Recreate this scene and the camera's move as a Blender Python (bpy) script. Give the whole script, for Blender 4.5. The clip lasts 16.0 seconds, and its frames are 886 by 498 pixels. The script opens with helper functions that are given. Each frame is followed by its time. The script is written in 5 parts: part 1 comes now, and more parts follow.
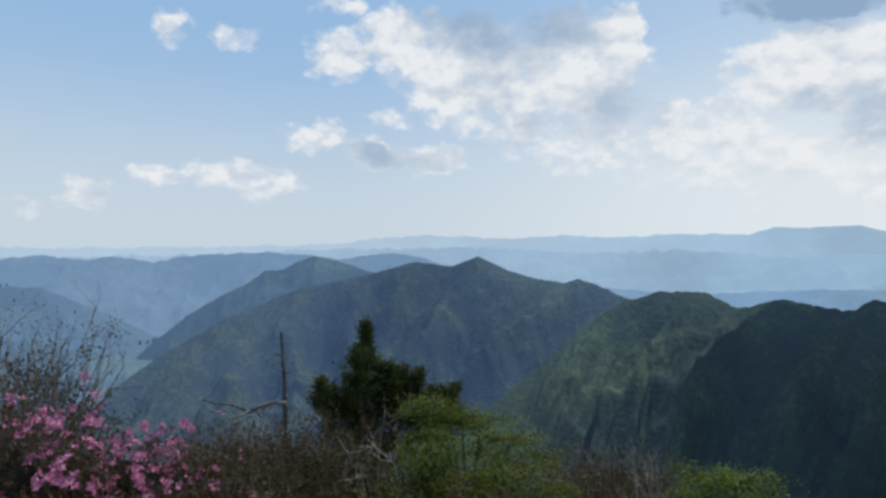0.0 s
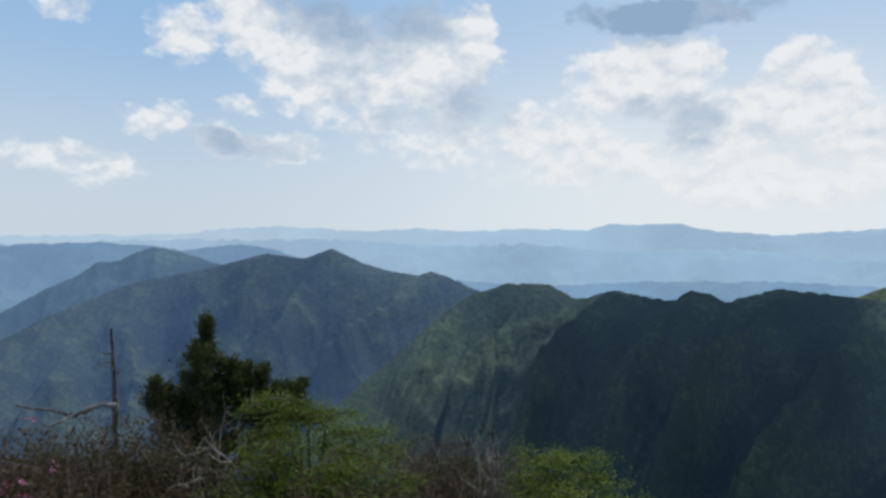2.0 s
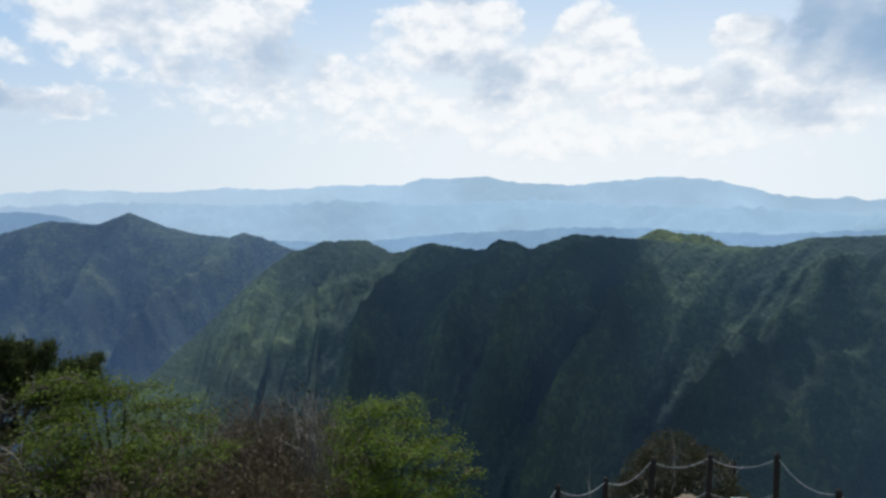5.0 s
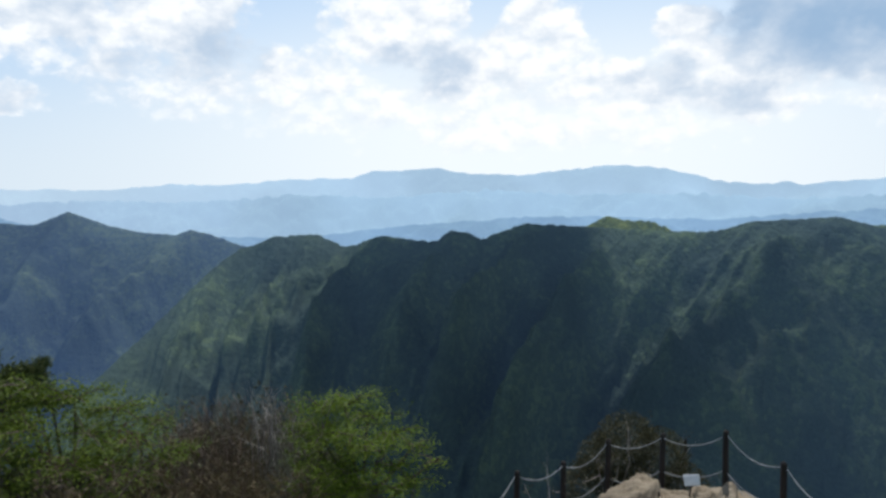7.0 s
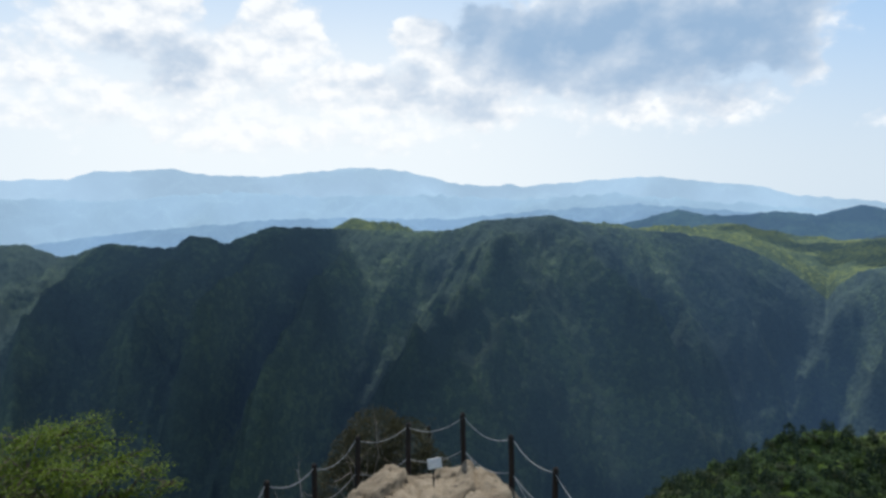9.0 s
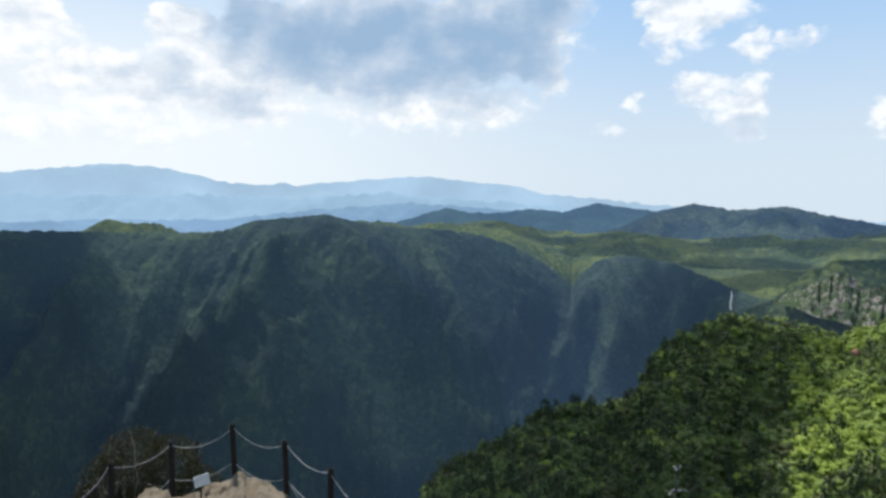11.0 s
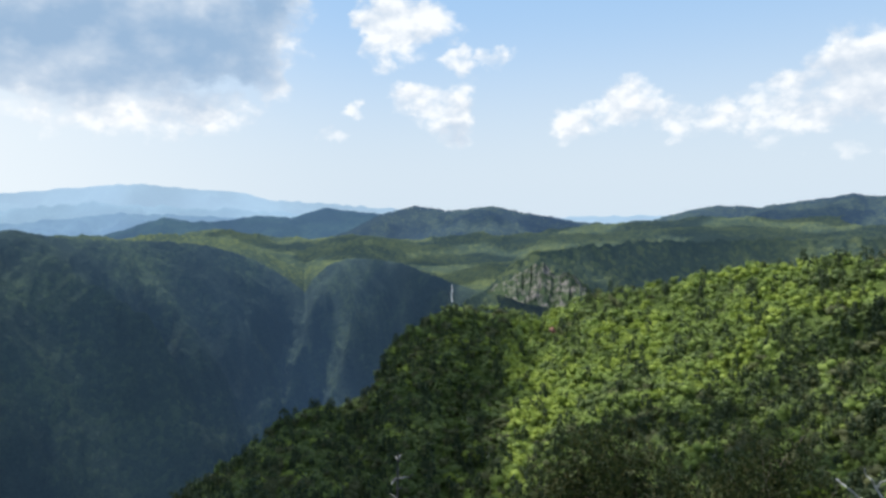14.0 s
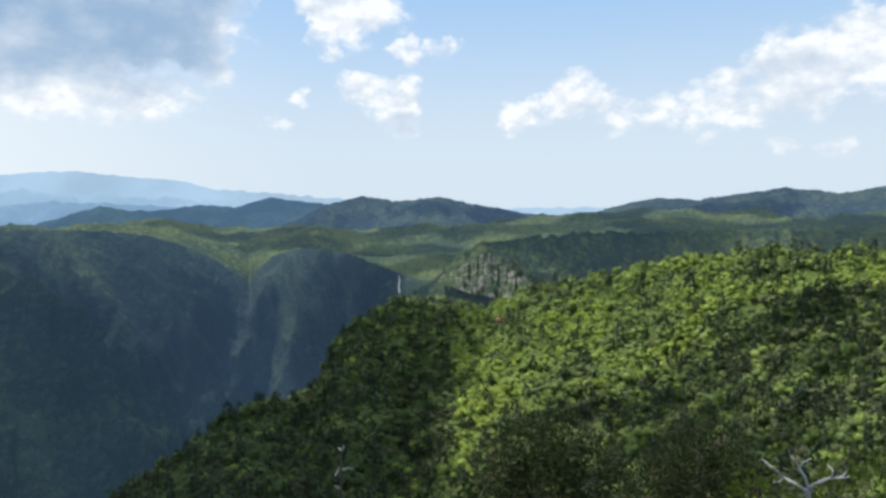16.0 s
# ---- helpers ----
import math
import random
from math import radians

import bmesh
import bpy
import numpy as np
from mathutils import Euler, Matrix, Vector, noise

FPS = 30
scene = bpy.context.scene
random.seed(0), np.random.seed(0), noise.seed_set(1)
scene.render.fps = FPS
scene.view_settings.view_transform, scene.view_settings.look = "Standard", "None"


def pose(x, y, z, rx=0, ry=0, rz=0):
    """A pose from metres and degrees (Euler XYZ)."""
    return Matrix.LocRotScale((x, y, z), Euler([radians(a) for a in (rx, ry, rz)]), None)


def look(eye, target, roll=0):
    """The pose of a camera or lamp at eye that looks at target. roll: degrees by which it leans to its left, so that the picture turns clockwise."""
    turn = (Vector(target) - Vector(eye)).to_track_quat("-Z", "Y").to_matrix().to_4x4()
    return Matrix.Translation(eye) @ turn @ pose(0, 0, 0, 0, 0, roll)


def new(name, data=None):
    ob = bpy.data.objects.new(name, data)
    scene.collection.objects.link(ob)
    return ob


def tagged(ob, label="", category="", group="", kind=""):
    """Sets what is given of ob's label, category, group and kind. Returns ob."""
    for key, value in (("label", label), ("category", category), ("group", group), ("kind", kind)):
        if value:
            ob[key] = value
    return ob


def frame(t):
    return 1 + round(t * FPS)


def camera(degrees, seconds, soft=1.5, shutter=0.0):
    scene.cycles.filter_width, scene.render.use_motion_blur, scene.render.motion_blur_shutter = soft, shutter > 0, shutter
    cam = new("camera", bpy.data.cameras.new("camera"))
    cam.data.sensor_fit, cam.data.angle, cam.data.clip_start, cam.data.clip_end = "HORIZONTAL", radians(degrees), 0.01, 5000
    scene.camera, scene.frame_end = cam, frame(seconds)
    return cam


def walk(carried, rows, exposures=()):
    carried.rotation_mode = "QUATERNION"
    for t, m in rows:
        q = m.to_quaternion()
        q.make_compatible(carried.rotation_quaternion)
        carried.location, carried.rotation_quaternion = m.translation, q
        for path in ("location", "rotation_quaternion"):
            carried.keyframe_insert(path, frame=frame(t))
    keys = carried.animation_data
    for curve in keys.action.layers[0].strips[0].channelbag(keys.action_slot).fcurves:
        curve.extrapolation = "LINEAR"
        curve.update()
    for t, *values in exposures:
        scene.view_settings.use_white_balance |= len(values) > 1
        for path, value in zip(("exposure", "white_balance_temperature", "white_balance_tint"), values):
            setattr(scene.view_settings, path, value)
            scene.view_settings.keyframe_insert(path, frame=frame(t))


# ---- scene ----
EYE = 1.6
cam = camera(67.05, 16.0, soft=2.9)
# seconds, place of the eye (from the first one), yaw, pitch, lean
ROWS = [
    (0.0, 0.000, 0.000, 0.000, -0.02, -0.92, 1.58),
    (0.5, 0.015, 0.006, -0.002, -2.54, -1.00, 1.53),
    (1.0, 0.028, 0.013, -0.004, -5.45, -1.16, 1.52),
    (1.5, 0.038, 0.020, -0.002, -8.51, -1.18, 2.02),
    (2.0, 0.041, 0.026, -0.001, -12.46, -1.13, 2.37),
    (2.5, 0.048, 0.028, -0.001, -15.62, -1.24, 1.77),
    (3.0, 0.056, 0.026, -0.005, -18.14, -1.55, 1.84),
    (3.5, 0.065, 0.022, -0.008, -20.80, -2.19, 0.96),
    (4.0, 0.075, 0.019, -0.010, -23.42, -3.06, 0.92),
    (4.5, 0.084, 0.016, -0.012, -25.91, -3.90, 0.81),
    (5.0, 0.091, 0.017, -0.012, -28.17, -4.45, 0.61),
    (7.5, 0.064, 0.035, -0.023, -34.95, -5.39, -0.98),
    (8.0, 0.073, 0.017, -0.026, -40.82, -4.97, -0.66),
    (8.5, 0.089, -0.005, -0.024, -47.53, -4.90, -0.98),
    (9.0, 0.106, -0.027, -0.020, -53.67, -5.15, -0.54),
    (11.5, 0.191, -0.111, -0.015, -77.17, -5.17, 0.08),
    (12.0, 0.192, -0.126, -0.012, -81.73, -4.85, 0.43),
    (12.5, 0.190, -0.139, -0.009, -86.02, -4.75, -0.46),
    (13.0, 0.185, -0.150, -0.007, -89.67, -4.78, -0.52),
    (13.5, 0.180, -0.165, -0.007, -92.79, -4.93, -0.81),
    (14.0, 0.173, -0.179, -0.009, -95.61, -5.23, -1.29),
    (14.5, 0.167, -0.188, -0.007, -97.87, -5.62, -1.11),
    (15.0, 0.163, -0.192, -0.005, -99.50, -5.86, -0.44),
    (15.5, 0.161, -0.192, -0.005, -100.52, -6.13, -0.42),
    (16.0, 0.159, -0.196, -0.005, -100.12, -6.11, -0.75),
]
EXPOSURES = [(0.0, -0.25, 6400, 10), (3.5, -0.2, 6400, 10), (5.0, -0.08, 6400, 10), (7.5, 0.05, 6400, 10), (9.0, 0.0, 6400, 10), (12.0, 0.03, 6400, 10), (16.0, 0.03, 6400, 10)]
walk(cam, [(t, pose(x, y, EYE + z, 90 + pitch, 0, yaw) @ pose(0, 0, 0, 0, 0, lean)) for t, x, y, z, yaw, pitch, lean in ROWS], EXPOSURES)

# ---- world, sun ----
SUN_AZ, SUN_EL = 52.0, 62.0


def toward(az, el=0.0):
    a, e = radians(az), radians(el)
    return Vector((math.sin(a) * math.cos(e), math.cos(a) * math.cos(e), math.sin(e)))


def at(az, el, r, stand=(0.0, 0.0)):
    """The point r metres away (level distance) at that bearing and height angle from an eye that stands there."""
    a = radians(az)
    return Vector((stand[0] + r * math.sin(a), stand[1] + r * math.cos(a), EYE + r * math.tan(radians(el))))


sun_data = bpy.data.lights.new("sun", "SUN")
sun_data.energy, sun_data.angle, sun_data.color = 4.8, radians(1.0), (1.0, 0.96, 0.88)
sun = new("sun", sun_data)
sun.matrix_world = look(toward(SUN_AZ, SUN_EL) * 100, (0, 0, 0))


class Nodes:
    """Short names for building node trees."""

    def __init__(self, tree):
        self.tree = tree
        tree.nodes.clear()

    def add(self, kind, **settings):
        n = self.tree.nodes.new(kind)
        for k, v in settings.items():
            setattr(n, k, v)
        return n

    def put(self, socket, v):
        if isinstance(v, bpy.types.NodeSocket):
            self.tree.links.new(v, socket)
        elif v is not None:
            socket.default_value = v

    def math(self, op, a, b=None, c=None, clamp=False):
        n = self.add("ShaderNodeMath", operation=op, use_clamp=clamp)
        for i, v in enumerate((a, b, c)):
            self.put(n.inputs[i], v)
        return n.outputs[0]

    def vec(self, op, a, b=None):
        n = self.add("ShaderNodeVectorMath", operation=op)
        self.put(n.inputs[0], a)
        self.put(n.inputs[1], b)
        return n.outputs["Value"] if op == "LENGTH" else n.outputs[0]

    def step(self, v, lo, hi, a=0.0, b=1.0, kind="SMOOTHSTEP"):
        n = self.add("ShaderNodeMapRange", interpolation_type=kind)
        for i, x in enumerate((v, lo, hi, a, b)):
            self.put(n.inputs[i], x)
        return n.outputs[0]

    def mix(self, f, a, b, mode="MIX"):
        n = self.add("ShaderNodeMix", data_type="RGBA", blend_type=mode)
        self.put(n.inputs[0], f)
        for i, v in ((6, a), (7, b)):
            self.put(n.inputs[i], v if isinstance(v, bpy.types.NodeSocket) else (*v, 1.0))
        return n.outputs[2]

    def noise(self, vector, scale, detail=3.0, rough=0.55, out="Fac"):
        n = self.add("ShaderNodeTexNoise")
        self.put(n.inputs["Vector"], vector)
        n.inputs["Scale"].default_value, n.inputs["Detail"].default_value, n.inputs["Roughness"].default_value = scale, detail, rough
        return n.outputs[out]


world = bpy.data.worlds.new("sky")
world.use_nodes = True
scene.world = world
N = Nodes(world.node_tree)
sky = N.add("ShaderNodeTexSky", sky_type="NISHITA", sun_disc=False)
sky.sun_elevation, sky.sun_rotation, sky.altitude, sky.air_density, sky.dust_density = radians(SUN_EL), radians(SUN_AZ), 1500, 1.0, 1.6
geo = N.add("ShaderNodeTexCoord").outputs["Generated"]
split = N.add("ShaderNodeSeparateXYZ")
N.put(split.inputs[0], geo)
az = N.math("MULTIPLY", N.math("ARCTAN2", split.outputs[0], split.outputs[1]), 57.2958)
el = N.math("MULTIPLY", N.math("ARCSINE", split.outputs[2]), 57.2958)
comb = N.add("ShaderNodeCombineXYZ")
N.put(comb.inputs[0], az)
N.put(comb.inputs[1], el)
place = comb.outputs[0]
# cumulus: bearing, height angle, half width, half height, weight
CUMULUS_A = [(-22.6, 15.6, 1.7, 1.3, 0.75), (-17.7, 15.5, 1.9, 1.2, 0.7), (-9.3, 18.9, 3.3, 0.8, 0.7), (-8.8, 15.0, 3.6, 2.2, 0.9), (-4.5, 16.3, 3.8, 2.6, 1.0), (1.8, 14.8, 7.2, 4.4, 1.1), (10.4, 14.8, 5.9, 4.4, 1.1), (14.6, 15.9, 3.0, 3.6, 1.0), (10.0, 11.2, 8.6, 2.7, 0.85), (-4.3, 10.1, 2.9, 1.0, 0.6),
             (-10.9, 8.3, 4.0, 1.1, 0.78), (-6.2, 7.3, 3.6, 1.2, 0.85), (-1.8, 6.8, 4.1, 1.2, 0.85), (3.8, 9.0, 1.6, 0.8, 0.6), (7.3, 7.7, 2.1, 0.7, 0.6), (-22.8, 4.5, 3.0, 0.9, 0.78), (-16.3, 4.7, 5.9, 1.4, 0.78), (-28.4, 2.6, 2.2, 1.1, 0.85), (-32.5, 1.9, 1.9, 0.7, 0.8)]
CUMULUS_B = [(28.9, 13.8, 7.6, 3.4, 1.05), (40.6, 13.0, 4.2, 3.2, 1.0), (36.3, 10.7, 9.0, 3.2, 0.9), (30.0, 18.3, 9.0, 1.3, 1.0), (52.0, 12.3, 3.2, 2.4, 0.95), (57.0, 9.9, 6.6, 3.0, 1.0), (47.1, 8.4, 10.3, 2.8, 0.85), (33.6, 7.5, 11.9, 2.7, 0.75), (58.5, 13.8, 3.8, 1.6, 1.0), (68.2, 12.2, 14.0, 4.2, 1.25), (56.0, 7.6, 10.0, 2.2, 0.8), (21.0, 9.4, 7.0, 2.6, 0.85), (40.0, 6.5, 22.0, 3.2, 0.7), (13.0, 8.2, 11.0, 2.4, 0.7), (24.0, 6.6, 12.0, 2.2, 0.6)]
CUMULUS_C = [(72.0, 6.9, 10.9, 2.0, 0.8), (81.5, 9.4, 2.4, 1.8, 0.75), (79.0, 13.0, 6.0, 3.4, 1.1), (84.0, 14.3, 1.8, 1.3, 0.7), (92.2, 13.5, 5.6, 2.3, 0.95), (91.1, 11.0, 1.4, 1.2, 0.7), (97.4, 10.5, 1.8, 1.7, 0.75), (100.2, 10.7, 2.0, 0.7, 0.6), (94.1, 7.6, 3.4, 1.6, 0.8), (96.9, 6.4, 2.5, 2.2, 0.85), (88.6, 7.1, 1.3, 1.0, 0.65), (86.2, 4.5, 2.0, 0.8, 0.6)]
CUMULUS_D = [(106.7, 5.4, 2.5, 1.4, 0.8), (111.0, 6.8, 2.7, 1.9, 0.85), (115.0, 5.5, 3.4, 1.5, 0.75), (118.0, 5.6, 2.5, 1.6, 0.75), (123.3, 6.1, 4.1, 2.8, 0.85), (128.0, 8.1, 4.4, 3.1, 1.0), (132.0, 9.0, 4.0, 3.0, 1.0), (122.5, 3.6, 3.5, 1.3, 0.6), (127.1, 2.6, 1.5, 0.9, 0.6), (130.3, 2.0, 2.0, 1.0, 0.65), (142.0, 9.0, 9.0, 4.0, 0.9), (-46.0, 9.0, 9.0, 3.0, 0.8)]
# blue gaps between them
GAPS = [(20.2, 16.4, 1.5, 3.4, 0.9), (36.2, 15.6, 1.7, 1.5, 0.6), (47.0, 14.4, 2.6, 2.4, 0.75), (87.3, 12.6, 1.6, 3.4, 0.6), (17.6, 17.0, 1.6, 1.8, 0.5)]
# shaded undersides
GREYS = [(5.0, 18.6, 7.1, 2.4, 1.4), (15.3, 11.5, 3.1, 1.8, 0.6), (31.0, 10.3, 4.2, 1.8, 0.55), (-6.2, 7.3, 3.1, 0.8, 0.9), (10.5, 9.8, 7.3, 1.0, 0.4), (3.8, 13.0, 2.8, 1.4, 0.4), (29.9, 18.6, 9.4, 1.5, 2.6), (57.5, 13.9, 5.4, 1.9, 1.2), (56.4, 7.4, 4.6, 1.3, 0.45), (14.3, 11.6, 3.2, 2.2, 0.35), (68.0, 12.2, 12.5, 3.4, 1.7), (76.0, 11.2, 7.1, 2.9, 1.6), (80.0, 14.0, 4.0, 2.4, 1.6), (50.6, 8.9, 3.1, 1.6, 0.5), (66.0, 10.0, 11.0, 2.0, 0.5), (127.0, 6.7, 3.8, 2.4, 0.3), (97.4, 4.7, 2.2, 0.7, 0.4), (-2.5, 6.6, 3.5, 0.7, 0.4)]


def blobs(table, where):
    """The strongest of the listed puffs; each falls off more slowly downwards than up."""
    total = None
    for a, e, w, h, k in table:
        q = N.vec("MULTIPLY", N.vec("SUBTRACT", where, (a, e, 0)), (1 / w, 1 / h, 0))
        d = N.vec("LENGTH", N.vec("MAXIMUM", q, N.vec("MULTIPLY", q, (-1, -0.7, 0))))
        v = N.step(d, 0.35, 1.45, k, 0.0)
        total = v if total is None else N.math("MAXIMUM", total, v)
    return total


puff_at = N.vec("MULTIPLY", place, (0.85, 1.2, 0))
# edges curl: the puffs are looked up at places shifted by coarse and fine turbulence
curl = N.vec("SUBTRACT", N.noise(puff_at, 0.42, 5.0, 0.56, "Color"), (0.5, 0.5, 0.5))
curled = N.vec("ADD", place, N.vec("MULTIPLY", curl, (4.6, 3.2, 0)))
field = N.math("MAXIMUM", N.math("MAXIMUM", blobs(CUMULUS_A, curled), blobs(CUMULUS_B, curled)), N.math("MAXIMUM", blobs(CUMULUS_C, curled), blobs(CUMULUS_D, curled)))
field = N.math("SUBTRACT", field, blobs(GAPS, curled))
cell = N.add("ShaderNodeTexVoronoi", feature="F1")
N.put(cell.inputs["Vector"], N.vec("ADD", puff_at, N.vec("MULTIPLY", curl, (1.6, 1.6, 0))))
cell.inputs["Scale"].default_value, cell.inputs["Detail"].default_value, cell.inputs["Roughness"].default_value = 0.55, 3.0, 0.6
billow = cell.outputs["Distance"]
puff = N.noise(puff_at, 0.30, 5.0, 0.52)
puff_up = N.noise(N.vec("ADD", puff_at, (0.2, 0.8, 0)), 0.30, 4.0, 0.52)
# the sky beyond the listed clouds is broken cumulus too
wild = N.math("MULTIPLY", N.step(el, 19.5, 28.0), 0.55)
field = N.math("MAXIMUM", field, wild)
dense = N.math("ADD", field, N.math("MULTIPLY", N.math("SUBTRACT", puff, 0.5), 0.9))
dense = N.math("ADD", dense, N.math("MULTIPLY", N.math("SUBTRACT", 0.80, billow), 0.30))
cover = N.step(dense, 0.24, 0.80)
grey = N.math("ADD", N.math("MULTIPLY", blobs(GREYS, curled), N.step(puff, 0.32, 0.66, 0.45, 1.25)), N.math("MULTIPLY", N.math("SUBTRACT", puff_up, puff), 1.7))
grey = N.math("ADD", grey, N.math("MULTIPLY", N.math("SUBTRACT", billow, 0.78), 0.30))
grey = N.math("MAXIMUM", grey, 0.0)
grey = N.math("MULTIPLY", N.math("DIVIDE", grey, N.math("ADD", grey, 1.0)), 1.5)
cloud_colour = N.mix(grey, (9.9, 10.1, 10.2), (3.2, 4.7, 6.6))
haze = N.step(el, 17.0, 0.0, 0.0, 0.94)
open_sky = N.mix(0.8, sky.outputs[0], (4.1, 6.5, 9.5))
# glare painted into sky and cloud colour, centred 12 degrees off the sun's bearing
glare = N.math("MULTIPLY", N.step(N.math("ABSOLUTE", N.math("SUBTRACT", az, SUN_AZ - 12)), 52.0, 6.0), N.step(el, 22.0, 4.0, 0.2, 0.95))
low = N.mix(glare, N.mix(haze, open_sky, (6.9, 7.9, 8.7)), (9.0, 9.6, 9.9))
cover = N.math("MULTIPLY", cover, N.step(el, -1.0, 4.5, 0.25, 0.96))
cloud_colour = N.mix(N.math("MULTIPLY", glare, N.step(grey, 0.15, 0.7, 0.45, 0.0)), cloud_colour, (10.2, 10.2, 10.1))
back = N.add("ShaderNodeBackground")
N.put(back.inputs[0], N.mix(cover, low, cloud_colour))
# the sky overhead, above the bright belt of haze and out of view, is dimmed to deepen the shade below
N.put(back.inputs[1], N.step(el, 22.0, 55.0, 0.1, 0.04))
N.put(N.add("ShaderNodeOutputWorld").inputs[0], back.outputs[0])


# ---- materials ----
def material(name):
    m = bpy.data.materials.new(name)
    m.use_nodes = True
    n = Nodes(m.node_tree)
    shader = n.add("ShaderNodeBsdfPrincipled")
    n.put(n.add("ShaderNodeOutputMaterial").inputs[0], shader.outputs[0])
    shader.inputs["Specular IOR Level"].default_value = 0.2
    shader.inputs["Roughness"].default_value = 0.85
    return m, n, shader


def bump(n, shader, height, strength, distance):
    b = n.add("ShaderNodeBump")
    b.inputs["Strength"].default_value, b.inputs["Distance"].default_value = strength, distance
    n.put(b.inputs["Height"], height)
    n.put(shader.inputs["Normal"], b.outputs[0])


def forest(name, dark, mid, light, crown=9.0, patch=160.0, glow=None, rock=None, pale=(0.62, 0.95), drift=None, fade=None):
    """Woods: every crown its own shade, stands of lighter and darker trees. glow: blue haze painted into the woods' own
    emission, drift: how it thickens with distance, fade: bearings between which it pales to another colour.
    """
    m, n, shader = material(name)
    p = n.add("ShaderNodeNewGeometry").outputs["Position"]
    v = n.add("ShaderNodeTexVoronoi")
    n.put(v.inputs["Vector"], n.vec("MULTIPLY", p, (1, 1, 1)))
    v.inputs["Scale"].default_value = 1 / crown
    tone = n.add("ShaderNodeSeparateColor")
    n.put(tone.inputs[0], v.outputs["Color"])
    stand = n.noise(p, 1 / patch, 4.0, 0.6)
    fine = n.noise(p, 2.2 / crown, 3.0, 0.6)
    c = n.mix(n.step(stand, 0.38, 0.62), dark, mid)
    pick = n.math("ADD", n.math("MULTIPLY", tone.outputs[0], 0.36), n.math("MULTIPLY", stand, 1.04))
    c = n.mix(n.step(pick, *pale), c, light)
    c = n.mix(n.step(fine, 0.3, 0.7, 0.30, 0.0), c, tuple(0.35 * x for x in dark))
    if rock:
        g = n.add("ShaderNodeSeparateXYZ")
        n.put(g.inputs[0], n.add("ShaderNodeNewGeometry").outputs["True Normal"])
        streak = n.noise(n.vec("MULTIPLY", p, (1, 1, 0.22)), 1 / 14, 5.0, 0.65)
        bare = n.math("MULTIPLY", n.step(g.outputs[2], rock[1], rock[1] - 0.25), n.step(streak, 0.46, 0.60))
        c = n.mix(bare, c, rock[0])
    n.put(shader.inputs["Base Color"], c)
    shader.inputs["Specular IOR Level"].default_value = 0.0
    shader.inputs["Roughness"].default_value = 1.0
    if not glow or drift:
        bump(n, shader, n.math("ADD", n.math("MULTIPLY", v.outputs["Distance"], -0.8), fine), 0.6, crown * 0.35)
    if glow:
        # haze painted as emission, varied a little at random
        air_glow = n.mix(n.step(n.noise(p, 1 / (2.2 * patch), 3.0, 0.55), 0.35, 0.65), tuple(0.90 * x for x in glow), tuple(1.08 * x for x in glow))
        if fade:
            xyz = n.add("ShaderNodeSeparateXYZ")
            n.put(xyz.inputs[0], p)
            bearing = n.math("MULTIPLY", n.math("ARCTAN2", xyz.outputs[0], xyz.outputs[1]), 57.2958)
            air_glow = n.mix(n.step(bearing, fade[0], fade[1], 1.0, 0.0), air_glow, fade[2])
        n.put(shader.inputs["Emission Color"], air_glow)
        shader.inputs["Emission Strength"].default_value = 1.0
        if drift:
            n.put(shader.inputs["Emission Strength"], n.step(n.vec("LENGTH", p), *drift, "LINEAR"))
    return m


def mottled(name, a, b, scale, rough=0.85, relief=0.3, depth=0.02, c=None, stretch=(1, 1, 1), own=0.0):
    """A two-scale mix of two or three colours with relief. own: how much each piece differs."""
    m, n, shader = material(name)
    p = n.vec("MULTIPLY", n.add("ShaderNodeTexCoord").outputs["Object"], stretch)
    big, small = n.noise(p, scale, 4.0, 0.6), n.noise(p, scale * 7, 4.0, 0.65)
    col = n.mix(n.step(big, 0.35, 0.65), a, b)
    if c:
        col = n.mix(n.step(small, 0.5, 0.68, 0, 0.8), col, c)
    col = n.mix(n.step(small, 0.3, 0.7, 0.35, 0.0), col, tuple(0.5 * x for x in a))
    if own:
        rnd = n.add("ShaderNodeNewGeometry").outputs["Random Per Island"]
        col = n.mix(n.math("MULTIPLY", rnd, own), col, tuple(0.3 * x for x in a))
    n.put(shader.inputs["Base Color"], col)
    shader.inputs["Roughness"].default_value = rough
    bump(n, shader, n.math("ADD", big, small), relief, depth)
    return m


def leaf(name, a, b, c, through_light=0.35):
    """Thin leaves: each one its own shade between three colours, letting some light through."""
    m, n, shader = material(name)
    rnd = n.add("ShaderNodeNewGeometry").outputs["Random Per Island"]
    col = n.mix(n.step(rnd, 0.0, 0.6, kind="LINEAR"), a, b)
    col = n.mix(n.step(rnd, 0.6, 1.0, kind="LINEAR"), col, c)
    n.put(shader.inputs["Base Color"], col)
    shader.inputs["Roughness"].default_value = 0.6
    t = n.add("ShaderNodeBsdfTranslucent")
    n.put(t.inputs[0], col)
    s = n.add("ShaderNodeMixShader")
    s.inputs[0].default_value = through_light
    n.put(s.inputs[1], shader.outputs[0])
    n.put(s.inputs[2], t.outputs[0])
    n.put(m.node_tree.nodes["Material Output"].inputs[0], s.outputs[0])
    return m


